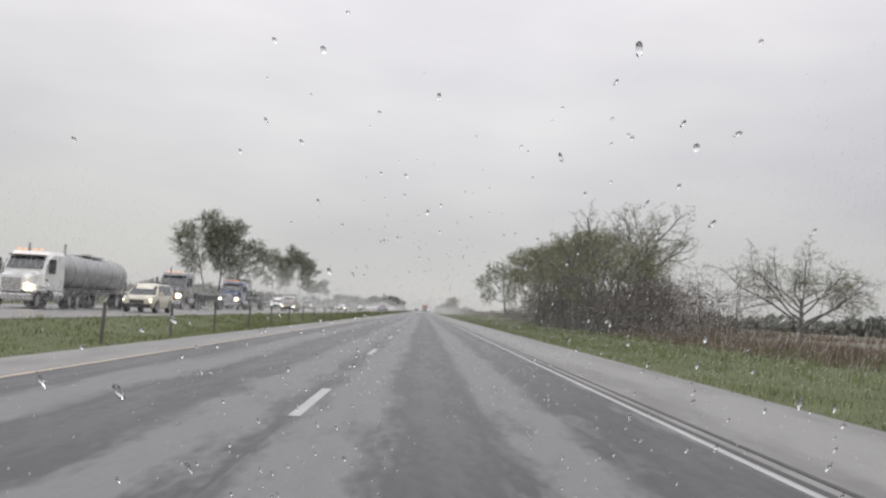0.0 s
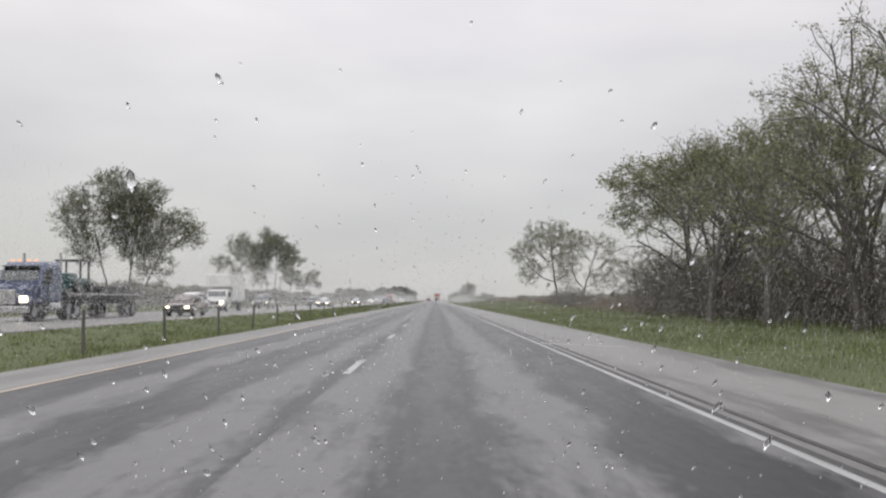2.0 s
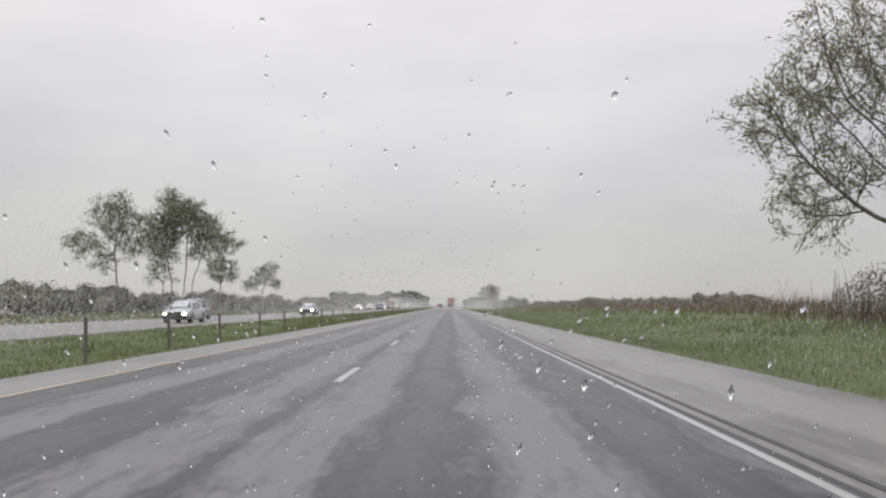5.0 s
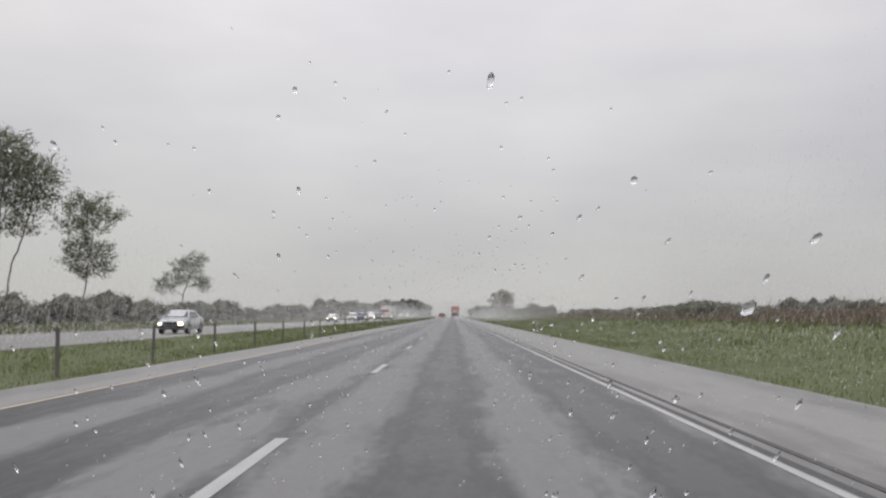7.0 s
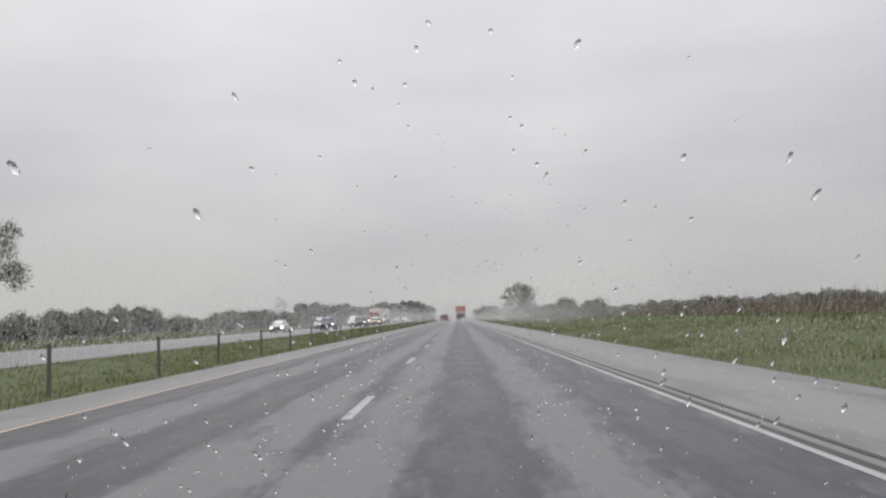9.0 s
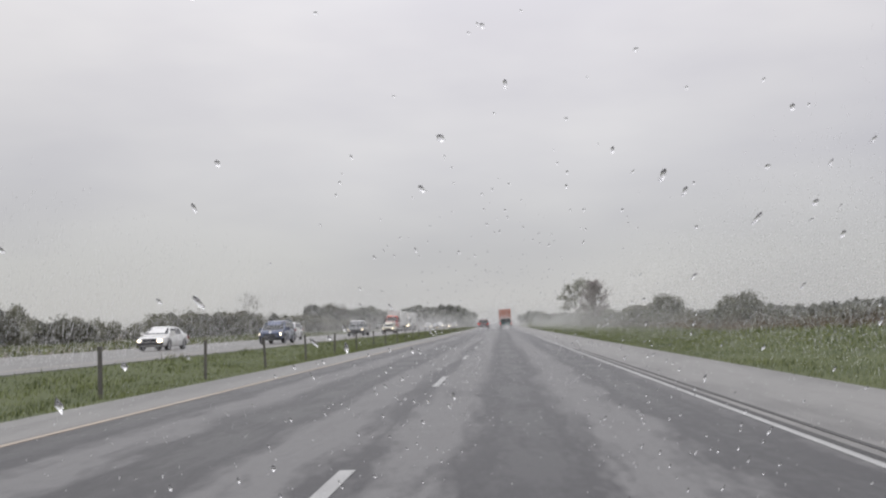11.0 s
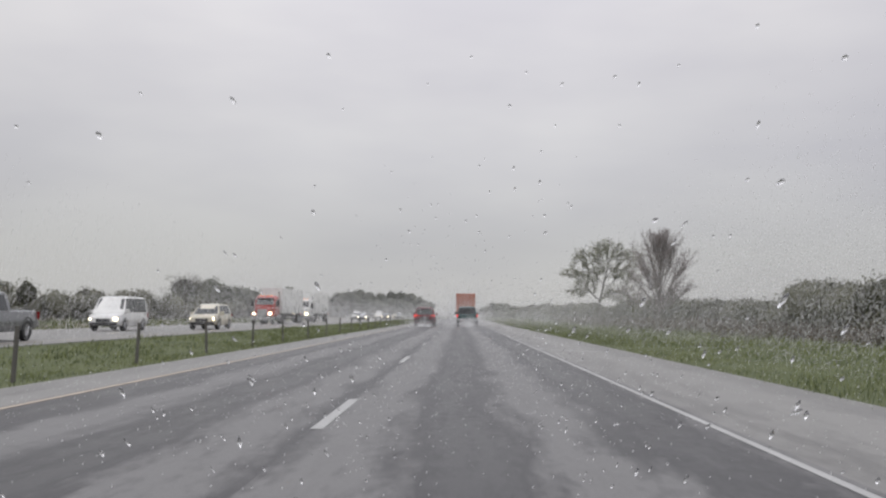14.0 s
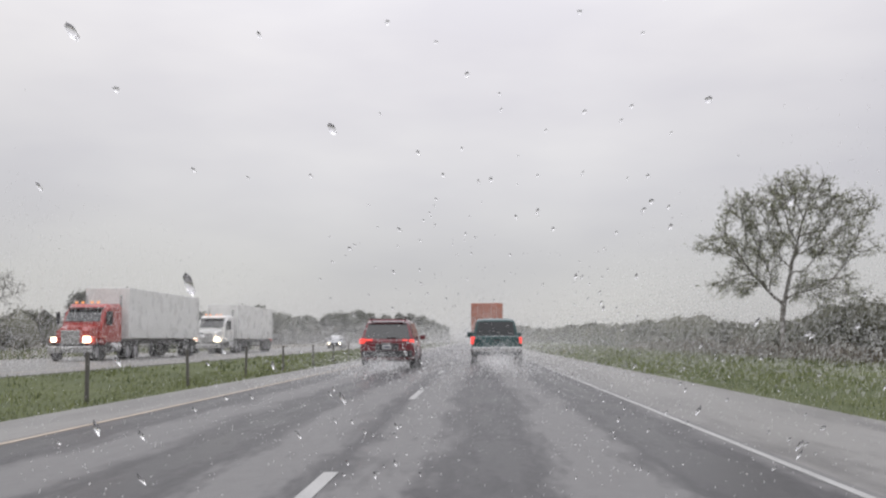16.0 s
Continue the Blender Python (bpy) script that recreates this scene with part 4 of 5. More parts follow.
CARS = dict(
    suv=dict(body=((-2.38, .80, .50, .98), (-2.28, .92, .34, 1.08), (-1.2, .95, .26, 1.10), (0.9, .95, .26, 1.08), (1.7, .93, .28, 1.04), (2.2, .88, .34, .96), (2.38, .76, .45, .80)),
             cab=((-2.33, 1.02), (-2.08, 1.60), (-1.82, 1.70), (-0.9, 1.745), (0.1, 1.72), (0.55, 1.64), (1.40, 1.02)), hw=(.91, .70), belt=1.00, wheels=(-1.4, 1.42), r=.36, rails=True),
    sedan=dict(body=((-2.32, .74, .48, .86), (-2.2, .86, .30, .96), (-1.2, .90, .22, .98), (0.9, .90, .22, .94), (1.7, .88, .25, .86), (2.2, .80, .32, .74), (2.34, .66, .42, .62)),
               cab=((-1.75, .94), (-1.15, 1.34), (-0.8, 1.42), (0.2, 1.44), (0.5, 1.38), (1.25, .92)), hw=(.84, .62), belt=.92, wheels=(-1.36, 1.40), r=.32, rails=False),
    van=dict(body=((-2.6, .90, .46, 1.0), (-2.5, .98, .32, 1.12), (-1.2, 1.0, .26, 1.14), (1.2, 1.0, .26, 1.12), (1.9, .98, .28, 1.06), (2.5, .92, .34, .94), (2.65, .80, .45, .78)),
             cab=((-2.56, 1.08), (-2.46, 1.95), (-2.2, 2.08), (0.7, 2.08), (1.1, 1.98), (1.8, 1.06)), hw=(.96, .84), belt=1.08, wheels=(-1.6, 1.65), r=.35, rails=False),
    pickup=dict(body=((-2.75, .88, .55, 1.05), (-2.65, .96, .45, 1.12), (-1.2, .98, .36, 1.14), (0.9, .98, .34, 1.12), (1.9, .96, .36, 1.08), (2.55, .90, .42, 1.0), (2.75, .78, .52, .84)),
                cab=((-0.55, 1.10), (-0.45, 1.74), (-0.25, 1.82), (0.75, 1.82), (1.05, 1.74), (1.75, 1.08)), hw=(.92, .76), belt=1.08, wheels=(-1.75, 1.75), r=.40, rails=False),
)


def car(kind, body_paint, label, category, x, y, oncoming, group="traffic", scale=1.0, lights=True):
    c = CARS[kind]
    e = empty(kind if kind != "suv" else "sport_utility", label, category, group)

    def ring(yy, hw, z0, z1):
        h = z1 - z0
        pts = [(hw * .80, z0), (hw * .93, z0 + .03), (hw * .975, z0 + .10), (hw, z0 + h * .38), (hw, z0 + h * .56), (hw * .985, z0 + h * .62), (hw * .975, z1 - .12), (hw * .95, z1 - .04), (hw * .88, z1)]
        return [(-a, yy, z) for a, z in pts] + [(a, yy, z) for a, z in reversed(pts)]
    part("body", loft_bm([ring(*st) for st in eased(c["body"])]), body_paint, e, smooth=True, crease=32)
    lo, hi = c["hw"]
    zb = c["belt"]
    roof = max(z for _, z in c["cab"])

    def width(z):
        return lo + (hi - lo) * (z - zb) / (roof - zb)
    rings = []
    for yy, zt in c["cab"]:
        w1, w2 = width(zb), width(max(zb + .01, zt - .05))
        half = [(w1, zb - .03), (w2, max(zb, zt - .07)), (w2 * .965, max(zb + .004, zt - .03)), (w2 * .88, max(zb + .008, zt - .006)), (w2 * .6, max(zb + .01, zt + (.025 if zt > zb + .3 else 0)))]
        rings.append([(-a, yy, z) for a, z in half] + [(a, yy, z) for a, z in reversed(half)])
    part("cabin", loft_bm(rings), body_paint, e, smooth=True, crease=28)
    (ya, za), (yb, zbk) = c["cab"][0], c["cab"][1]
    zl = zb + .06

    def along(p, q, z):
        return p[0] + (q[0] - p[0]) * (z - p[1]) / (q[1] - p[1])
    zt = zbk - .03
    y1, y2 = along(c["cab"][0], c["cab"][1], zl), along(c["cab"][0], c["cab"][1], zt)
    w1, w2 = width(zl) * .88, width(zt) * .88
    part("rear_window", slab_bm(((-w1, y1, zl), (w1, y1, zl), (w2, y2, zt), (-w2, y2, zt)), .012), M_GLASS, e)
    p, q = c["cab"][-1], c["cab"][-2]
    zt2 = q[1] - .03
    y1, y2 = along(p, q, zl), along(p, q, zt2)
    w1, w2 = width(zl) * .9, width(zt2) * .88
    part("windscreen", slab_bm(((w1, y1, zl), (-w1, y1, zl), (-w2, y2, zt2), (w2, y2, zt2)), .012), M_GLASS, e)
    front, back = c["cab"][-2][0] + .15, c["cab"][1][0] + .12
    zt3 = roof - .12
    n_side = 3 if kind in ("suv", "van") else 2 if kind == "sedan" else 1
    for sgn in (-1, 1):
        for k in range(n_side):
            a = back + (front - back) * k / n_side + .03
            b = back + (front - back) * (k + 1) / n_side - .03
            slant = .35 if k == n_side - 1 else 0
            cs = [(sgn * (width(zl) + .002), a, zl), (sgn * (width(zl) + .002), b + slant, zl), (sgn * (width(zt3) + .002), b, zt3), (sgn * (width(zt3) + .002), a + (.12 if k == 0 else 0), zt3)]
            part("side_window", slab_bm(cs if sgn > 0 else list(reversed(cs)), .01), M_GLASS, e)
        my = front + .28
        mir = box_bm(sgn * (lo + .02), sgn * (lo + .22), my - .06, my + .08, zb + .03, zb + .2, .03)
        part("mirror", mir, body_paint, e)
        fb, rb = c["body"][-1], c["body"][0]
        fy, fhw = c["body"][-2][0], c["body"][-2][1]
        hz = (c["body"][-2][2] + c["body"][-2][3]) / 2 + .06
        part("headlight", box_bm(sgn * (fhw - .27), sgn * (fhw - .07), fy - .03, fy + .15, hz - .05, hz + .07, .03), M_HEAD if lights and oncoming else M_CHROME, e, "lit headlight" if oncoming else "")
        tz = zb + .02 if kind != "sedan" else zb - .14
        ty, thw = c["body"][1][0], c["body"][1][1]
        if kind == "van" or kind == "pickup":
            tl = box_bm(sgn * (thw - .11), sgn * (thw + .01), ty - .09, ty + .05, tz - .27, tz - .02, .02)
        else:
            tl = box_bm(sgn * (thw - .16), sgn * (thw + .005), ty - .09, ty + .14, tz - .10, tz + .02, .025)
        part("tail_light", tl, M_TAIL if not oncoming else material_dull_red, e, "glowing red tail light" if not oncoming else "")
        if kind == "suv":
            part("hatch_light", box_bm(sgn * (thw - .40), sgn * (thw - .19), ty - .085, ty + .04, tz - .09, tz + .01, .02), M_TAIL if not oncoming else material_dull_red, e)
        for wy in c["wheels"]:
            wheel(e, sgn * (c["body"][2][1] - .12), wy, c["r"], .24)
            arch = bmesh.new()
            k = 12
            ins = [arch.verts.new((sgn * (c["body"][2][1] + .004), wy + (c["r"] + .03) * math.cos(math.pi * i / k), c["r"] + (c["r"] + .03) * math.sin(math.pi * i / k))) for i in range(k + 1)]
            ous = [arch.verts.new((sgn * (c["body"][2][1] + .012), wy + (c["r"] + .09) * math.cos(math.pi * i / k), c["r"] + (c["r"] + .09) * math.sin(math.pi * i / k))) for i in range(k + 1)]
            for i in range(k):
                arch.faces.new((ins[i], ins[i + 1], ous[i + 1], ous[i]))
            part("wheel_arch", arch, M_TRIM, e)
    by, bhw = c["body"][0][0], c["body"][0][1]
    part("rear_bumper", box_bm(-bhw - .08, bhw + .08, by - .06, by + .14, c["body"][0][2] - .06, c["body"][0][2] + .16, .04), M_CHROME if kind == "pickup" else M_TRIM, e)
    fy = c["body"][-1][0]
    part("front_bumper", box_bm(-.82, .82, fy - .12, fy + .05, .34, .52, .04), M_TRIM, e)
    part("grille", box_bm(-.42, .42, fy - .08, fy + .025, .54, .74, .02), M_TRIM, e)
    pz = zb - .22 if kind != "pickup" else .62
    plate = part("licence_plate", box_bm(-.15, .15, by - (.075 if kind != "pickup" else .09), by - .035, pz - .075, pz + .075, .006), M_PLATE, e)
    part("plate_bar", box_bm(-.11, .11, by - (.082 if kind != "pickup" else .097), by - .07, pz - .03, pz + .03), M_INK, plate)
    if c["rails"]:
        for sgn in (-1, 1):
            rail = box_bm(sgn * .60 - .02, sgn * .60 + .02, -1.8, .1, roof + .03, roof + .065, .012)
            for yy in (-1.75, -.85, .05):
                box_bm(sgn * .60 - .018, sgn * .60 + .018, yy - .05, yy + .05, roof - .03, roof + .04, 0, rail)
            part("roof_rail", rail, M_TRIM, e)
        part("number_recess", box_bm(-.40, .40, by - .045, by + .05, zb - .33, zb - .10, .03), M_TRIM, e)
        part("tailgate_handle", box_bm(-.16, .16, by - .07, by - .03, zb - .105, zb - .075, .008), M_CHROME, e)
        part("rear_wiper", box_bm(-.02, .34, by + .03, by + .05, zb + .085, zb + .105, .004), M_TRIM, e)
        part("spoiler", box_bm(-.66, .66, -2.26, -1.98, roof - .05, roof - .005, .02), body_paint, e)
    if kind == "pickup":
        bed = box_bm(-.80, .80, -2.6, -.62, 1.105, 1.125)
        part("bed_cover", bed, M_TRIM, e)
        for sgn in (-1, 1):
            part("bed_rail", box_bm(sgn * .80 - .05, sgn * .80 + .05, -2.62, -.6, 1.10, 1.17, .02), body_paint, e)
        part("tailgate", box_bm(-.76, .76, -2.80, -2.73, .66, 1.10, .02), body_paint, e)
        part("tailgate_handle", box_bm(-.12, .12, -2.825, -2.79, .94, 1.0, .01), M_TRIM, e)
    e.matrix_world = pose(x, y, 0, 0, 0, 180 if oncoming else 0) @ Matrix.Diagonal((scale, scale, scale, 1))
    return e


material_dull_red = material("dull_red_lens", (0.25, 0.02, 0.02), 0.2, 0.1, 5, 40)


def box_trailer(e, y0, y1, w, z0, z1, skin):
    """A box body with corner posts, rear doors, lock rods, running gear; its rear at y0."""
    part("trailer_box", box_bm(-w / 2, w / 2, y0, y1, z0, z1, .03), skin, e)
    for sgn in (-1, 1):
        part("corner_post", box_bm(sgn * w / 2 - .07, sgn * w / 2 + .015, y0 - .02, y0 + .10, z0, z1, .01), skin, e)
        part("rear_door", box_bm(sgn * .03, sgn * (w / 2 - .08), y0 - .03, y0 + .02, z0 + .10, z1 - .12, .012), skin, e)
        for k in (.35, .8):
            part("lock_rod", tube_bm((sgn * k, y0 - .06, z0 + .12), (sgn * k, y0 - .06, z1 - .15), .02, .02, 6), M_CHROME, e)
        part("tail_light", box_bm(sgn * (w / 2 - .30), sgn * (w / 2 - .06), y0 - .05, y0 + .02, z0 - .16, z0 - .04, .01), M_TAIL, e)
        part("mud_flap", box_bm(sgn * (w / 2 - .62), sgn * (w / 2 - .05), y0 + .35, y0 + .37, .25, z0 - .05), M_TRIM, e)
    part("underride_bar", box_bm(-w / 2 + .1, w / 2 - .1, y0 - .02, y0 + .08, .5, .62, .01), M_TRIM, e)
    part("chassis", box_bm(-.5, .5, y0 + .1, y1 - .2, z0 - .3, z0 - .02, .02), M_TRIM, e)
    for yy in (y0 + 1.1, y0 + 2.4):
        for sgn in (-1, 1):
            wheel(e, sgn * (w / 2 - .28), yy, .5, .5)


def tractor(e, cab_paint, y_back, sleeper=True, lit=True):
    """A conventional tractor unit, cab back at y_back."""
    y = y_back
    part("chassis", box_bm(-.48, .48, y - 2.6, y + 4.0, .62, .92, .03), M_TRIM, e)
    cab_len = 2.6 if sleeper else 1.7
    top = 3.1
    rings = []
    for yy, zt, hw in ((y, 2.95, 1.12), (y + .2, top, 1.16), (y + cab_len - .8, top - .05, 1.14), (y + cab_len - .35, 2.75, 1.10), (y + cab_len + .1, 2.02, 1.08)):
        rings.append([(-hw, yy, 1.0), (-hw, yy, zt - .2), (-hw * .85, yy, zt), (hw * .85, yy, zt), (hw, yy, zt - .2), (hw, yy, 1.0)])
    part("cab", loft_bm(rings), cab_paint, e)
    fy = y + cab_len
    hood = [[(-a, yy, .95), (-a, yy, z - .15), (-a * .75, yy, z), (a * .75, yy, z), (a, yy, z - .15), (a, yy, .95)] for yy, z, a in ((fy - .2, 2.0, .92), (fy + .9, 1.86, .85), (fy + 1.55, 1.7, .74))]
    part("hood", loft_bm(hood), cab_paint, e)
    part("grille", box_bm(-.5, .5, fy + 1.5, fy + 1.6, .85, 1.6, .03), M_CHROME, e)
    part("bumper", box_bm(-1.15, 1.15, fy + 1.45, fy + 1.72, .42, .78, .05), M_CHROME, e)
    a, b = (fy + .08, 2.08), (fy - .33, 2.72)
    part("windscreen", slab_bm(((.95, a[0] + .01, a[1]), (-.95, a[0] + .01, a[1]), (-.9, b[0] + .01, b[1]), (.9, b[0] + .01, b[1])), .03), M_GLASS, e)
    part("sun_visor", box_bm(-.98, .98, fy - .40, fy - .1, 2.78, 2.84, .02), M_TRIM, e)
    for sgn in (-1, 1):
        part("side_window", box_bm(sgn * 1.125, sgn * 1.165, fy - 1.15, fy - .35, 1.95, 2.6, .015), M_GLASS, e)
        part("fender", box_bm(sgn * .82, sgn * 1.2, fy + .15, fy + 1.45, .95, 1.18, .1), cab_paint, e)
        part("headlight", box_bm(sgn * .72, sgn * 1.02, fy + 1.42, fy + 1.60, 1.0, 1.24, .04), M_HEAD if lit else M_CHROME, e, "lit headlight")
        part("mirror", box_bm(sgn * 1.3, sgn * 1.5, fy - .15, fy - .05, 1.9, 2.6, .03), M_TRIM, e)
        part("mirror_arm", tube_bm((sgn * 1.08, fy - .1, 2.3), (sgn * 1.34, fy - .1, 2.3), .02, .02, 6), M_CHROME, e)
        part("exhaust_stack", tube_bm((sgn * .98, y - .15, 1.0), (sgn * .98, y - .15, 3.6), .075, .07, 12), M_CHROME, e)
        part("fuel_tank", tube_bm((sgn * .95, y + .3, .72), (sgn * .95, y + 1.7, .72), .3, .3, 16), M_CHROME, e)
        wheel(e, sgn * 1.0, fy + .85, .5, .3)
        for yy in (y - .9, y - 2.15):
            wheel(e, sgn * .95, yy, .5, .5)
        for k in (.25, .6):
            part("marker_light", box_bm(sgn * k - .06, sgn * k + .06, fy - .55, fy - .45, top - .02, top + .06, .015), M_AMBER, e)


def semi(label, x, y, oncoming, cab_paint, load, skin, front=None):
    e = empty("semi_truck", label, "truck", "traffic")
    tractor(e, cab_paint, 0.0)
    if load == "tank":
        rings = []
        for yy, k in ((-11.6, .35), (-11.5, .8), (-11.2, 1.0), (-1.2, 1.0), (-.9, .8), (-.8, .35)):
            rings.append([(1.1 * k * math.cos(2 * math.pi * q / 28), yy, 2.15 + .98 * k * math.sin(2 * math.pi * q / 28)) for q in range(28)])
        part("tank", loft_bm(rings), skin, e, smooth=False)
        for yy in (-10.4, -8.2, -6.0, -3.8, -1.8):
            band = loft_bm([[(1.125 * math.cos(2 * math.pi * q / 28), yy + o, 2.15 + 1.005 * math.sin(2 * math.pi * q / 28)) for q in range(28)] for o in (-.06, .06)])
            part("band", band, M_CHROME, e)
        part("manhole", tube_bm((0, -6.4, 3.1), (0, -6.4, 3.34), .32, .3, 16), M_CHROME, e)
        part("catwalk", box_bm(-.5, .5, -8.2, -4.6, 3.16, 3.22, .01), M_CHROME, e)
        part("chassis", box_bm(-.5, .5, -11.3, -.3, .95, 1.2, .03), M_TRIM, e)
        for sgn in (-1, 1):
            part("mudguard", box_bm(sgn * .72, sgn * 1.22, -11.2, -8.4, 1.06, 1.12, .02), M_CHROME, e)
            for yy in (-10.5, -9.2):
                wheel(e, sgn * .97, yy, .5, .5)
            part("ladder_rail", tube_bm((sgn * .2, -11.65, .9), (sgn * .2, -11.4, 3.1), .025, .025, 6), M_CHROME, e)
        for k in range(6):
            part("rung", tube_bm((-.2, -11.62 + .04 * k, 1.1 + .36 * k), (.2, -11.62 + .04 * k, 1.1 + .36 * k), .018, .018, 6), M_CHROME, e)
    elif load == "box":
        box_trailer(e, -14.2, -.7, 2.55, 1.2, 4.05, skin)
    else:
        part("deck", box_bm(-1.25, 1.25, -13.2, -.7, 1.22, 1.40, .02), M_TRIM, e)
        part("deck_beam", box_bm(-.4, .4, -13.0, -.5, .85, 1.22, .02), M_TRIM, e)
        for sgn in (-1, 1):
            for yy in (-12.0, -10.7):
                wheel(e, sgn * .97, yy, .5, .5)
            part("side_rail", box_bm(sgn * 1.25 - .04, sgn * 1.25 + .04, -13.2, -.7, 1.36, 1.46, .01), M_CHROME, e)
        if load == "machine":
            # a small loader: cab frame with roof, engine hood, wheels, and stacked beams behind it
            body = box_bm(-.7, .7, -5.6, -2.6, 1.75, 2.35, .08)
            box_bm(-.62, .62, -3.6, -2.3, 1.7, 2.6, .10, body)
            part("machine_body", body, skin, e, "dark painted machine body")
            for px in (-.66, .66):
                for py in (-5.2, -3.9):
                    part("canopy_post", box_bm(px - .05, px + .05, py - .05, py + .05, 2.3, 3.35, .01), M_TRIM, e)
                for py in (-5.0, -3.0):
                    wheel(e, px * 1.2, py, .36, .3, 1.4)
            part("canopy_roof", box_bm(-.78, .78, -5.35, -3.75, 3.33, 3.42, .03), M_TRIM, e)
            part("arm", slab_bm(((-.55, -2.4, 1.75), (.55, -2.4, 1.75), (.55, -1.3, 1.45), (-.55, -1.3, 1.45)), .12), skin, e)
            for k in range(5):
                part("beam", box_bm(-1.0 + .42 * k, -.7 + .42 * k, -12.6, -6.6, 1.40, 1.72 + .2 * (k % 2), .02), M_TRIM, e)
    e.matrix_world = pose(x, y, 0, 0, 0, 180 if oncoming else 0)
    return e


def box_truck(label, x, y, oncoming, cab_paint, skin):
    """A rigid box van with a short cab."""
    e = empty("box_truck", label, "truck", "traffic")
    rings = [[(-hw, yy, .55), (-hw, yy, zt - .15), (-hw * .88, yy, zt), (hw * .88, yy, zt), (hw, yy, zt - .15), (hw, yy, .55)] for yy, zt, hw in ((1.5, 2.1, 1.0), (2.5, 2.15, 1.0), (2.85, 1.95, .98), (3.3, 1.35, .96), (4.1, 1.2, .9), (4.25, 1.0, .82))]
    part("cab", loft_bm(rings), cab_paint, e)
    part("windscreen", slab_bm(((.85, 3.27, 1.42), (-.85, 3.27, 1.42), (-.82, 2.9, 1.92), (.82, 2.9, 1.92)), .02), M_GLASS, e)
    part("grille", box_bm(-.5, .5, 4.15, 4.30, .65, .95, .02), M_TRIM, e)
    part("bumper", box_bm(-1.0, 1.0, 4.1, 4.36, .38, .6, .04), M_CHROME, e)
    part("cargo_box", box_bm(-1.2, 1.2, -4.6, 1.45, 1.0, 3.55, .04), skin, e)
    part("attic", box_bm(-1.2, 1.2, 1.45, 2.6, 2.35, 3.55, .08), skin, e)
    part("chassis", box_bm(-.45, .45, -4.5, 3.0, .6, .98, .02), M_TRIM, e)
    for sgn in (-1, 1):
        part("side_window", box_bm(sgn * .985, sgn * 1.012, 2.0, 2.75, 1.4, 1.85, .01), M_GLASS, e)
        part("headlight", box_bm(sgn * .55, sgn * .84, 4.12, 4.30, .72, .92, .03), M_HEAD, e, "lit headlight")
        part("mirror", box_bm(sgn * 1.08, sgn * 1.26, 2.9, 3.0, 1.4, 1.8, .03), M_TRIM, e)
        part("rear_door", box_bm(sgn * .02, sgn * 1.12, -4.63, -4.58, 1.06, 3.45, .01), skin, e)
        for yy, w in ((3.2, .26), (-2.9, .45)):
            wheel(e, sgn * .92, yy, .42, w)
    e.matrix_world = pose(x, y, 0, 0, 0, 180 if oncoming else 0)
    return e


# same direction
car("suv", P_RED, "dark red sport utility wagon with brake lights glowing", "car", -1.95, 478.0, False)
car("pickup", P_GREEN, "dark green pickup truck with tail lights lit", "pickup truck", 1.9, 483.5, False, scale=1.03)
box_e = empty("box_trailer_truck", "orange box trailer with closed rear doors on the wet road", "truck", "traffic")
box_trailer(box_e, -6.0, 6.0, 2.6, 1.25, 4.1, P_ORANGE)
part("cab", box_bm(-1.15, 1.15, 6.8, 8.8, .8, 3.2, .12), P_WHITE, box_e)
part("chassis", box_bm(-.5, .5, 5.0, 9.6, .6, .95, .03), M_TRIM, box_e)
for sgn in (-1, 1):
    wheel(box_e, sgn * 1.0, 9.2, .5, .3)
    wheel(box_e, sgn * .95, 5.4, .5, .5)
box_e.matrix_world = pose(2.0, 530.5, 0)

# oncoming
IN, OUT = -16.0, -19.9
semi("white tanker lorry with dull steel tank and headlights on", OUT, 53, True, P_WHITE, "tank", P_TANK)
car("suv", P_CREAM, "cream oncoming wagon with headlights on", "car", IN + .5, 58, True)
semi("dark oncoming lorry with empty flat trailer", OUT, 83, True, P_GREY, "flat", P_GREY)
semi("blue-cabbed oncoming lorry carrying a machine on a flat trailer", OUT, 107.5, True, P_BLUE, "machine", P_GREEN)
car("sedan", P_BRONZE, "bronze oncoming saloon with headlights on", "car", IN + .4, 121, True)
car("suv", P_WHITE, "white oncoming wagon with headlights on", "car", OUT, 139.5, True)
box_truck("white oncoming box van with headlights on", OUT, 152, True, P_WHITE, P_WHITE)
car("pickup", P_GREY, "grey oncoming pickup truck with headlights on", "pickup truck", OUT + .2, 173, True)
car("sedan", P_SILVER, "silver oncoming saloon with headlights on", "car", IN + .5, 258, True)
car("suv", P_WHITE, "white oncoming wagon with headlights on", "car", OUT - .3, 405, True)
car("pickup", P_GREY, "grey oncoming pickup truck with headlights on", "pickup truck", IN, 424, True)
car("van", P_WHITE, "white oncoming van with headlights on", "van", OUT, 449, True)
car("suv", P_CREAM, "cream oncoming wagon with headlights on", "car", IN, 456, True)
semi("red-cabbed lorry with long white box trailer", OUT, 496, True, P_CABRED, "box", P_WHITE)
semi("white lorry with long white box trailer", OUT - .3, 522, True, P_WHITE, "box", P_WHITE)
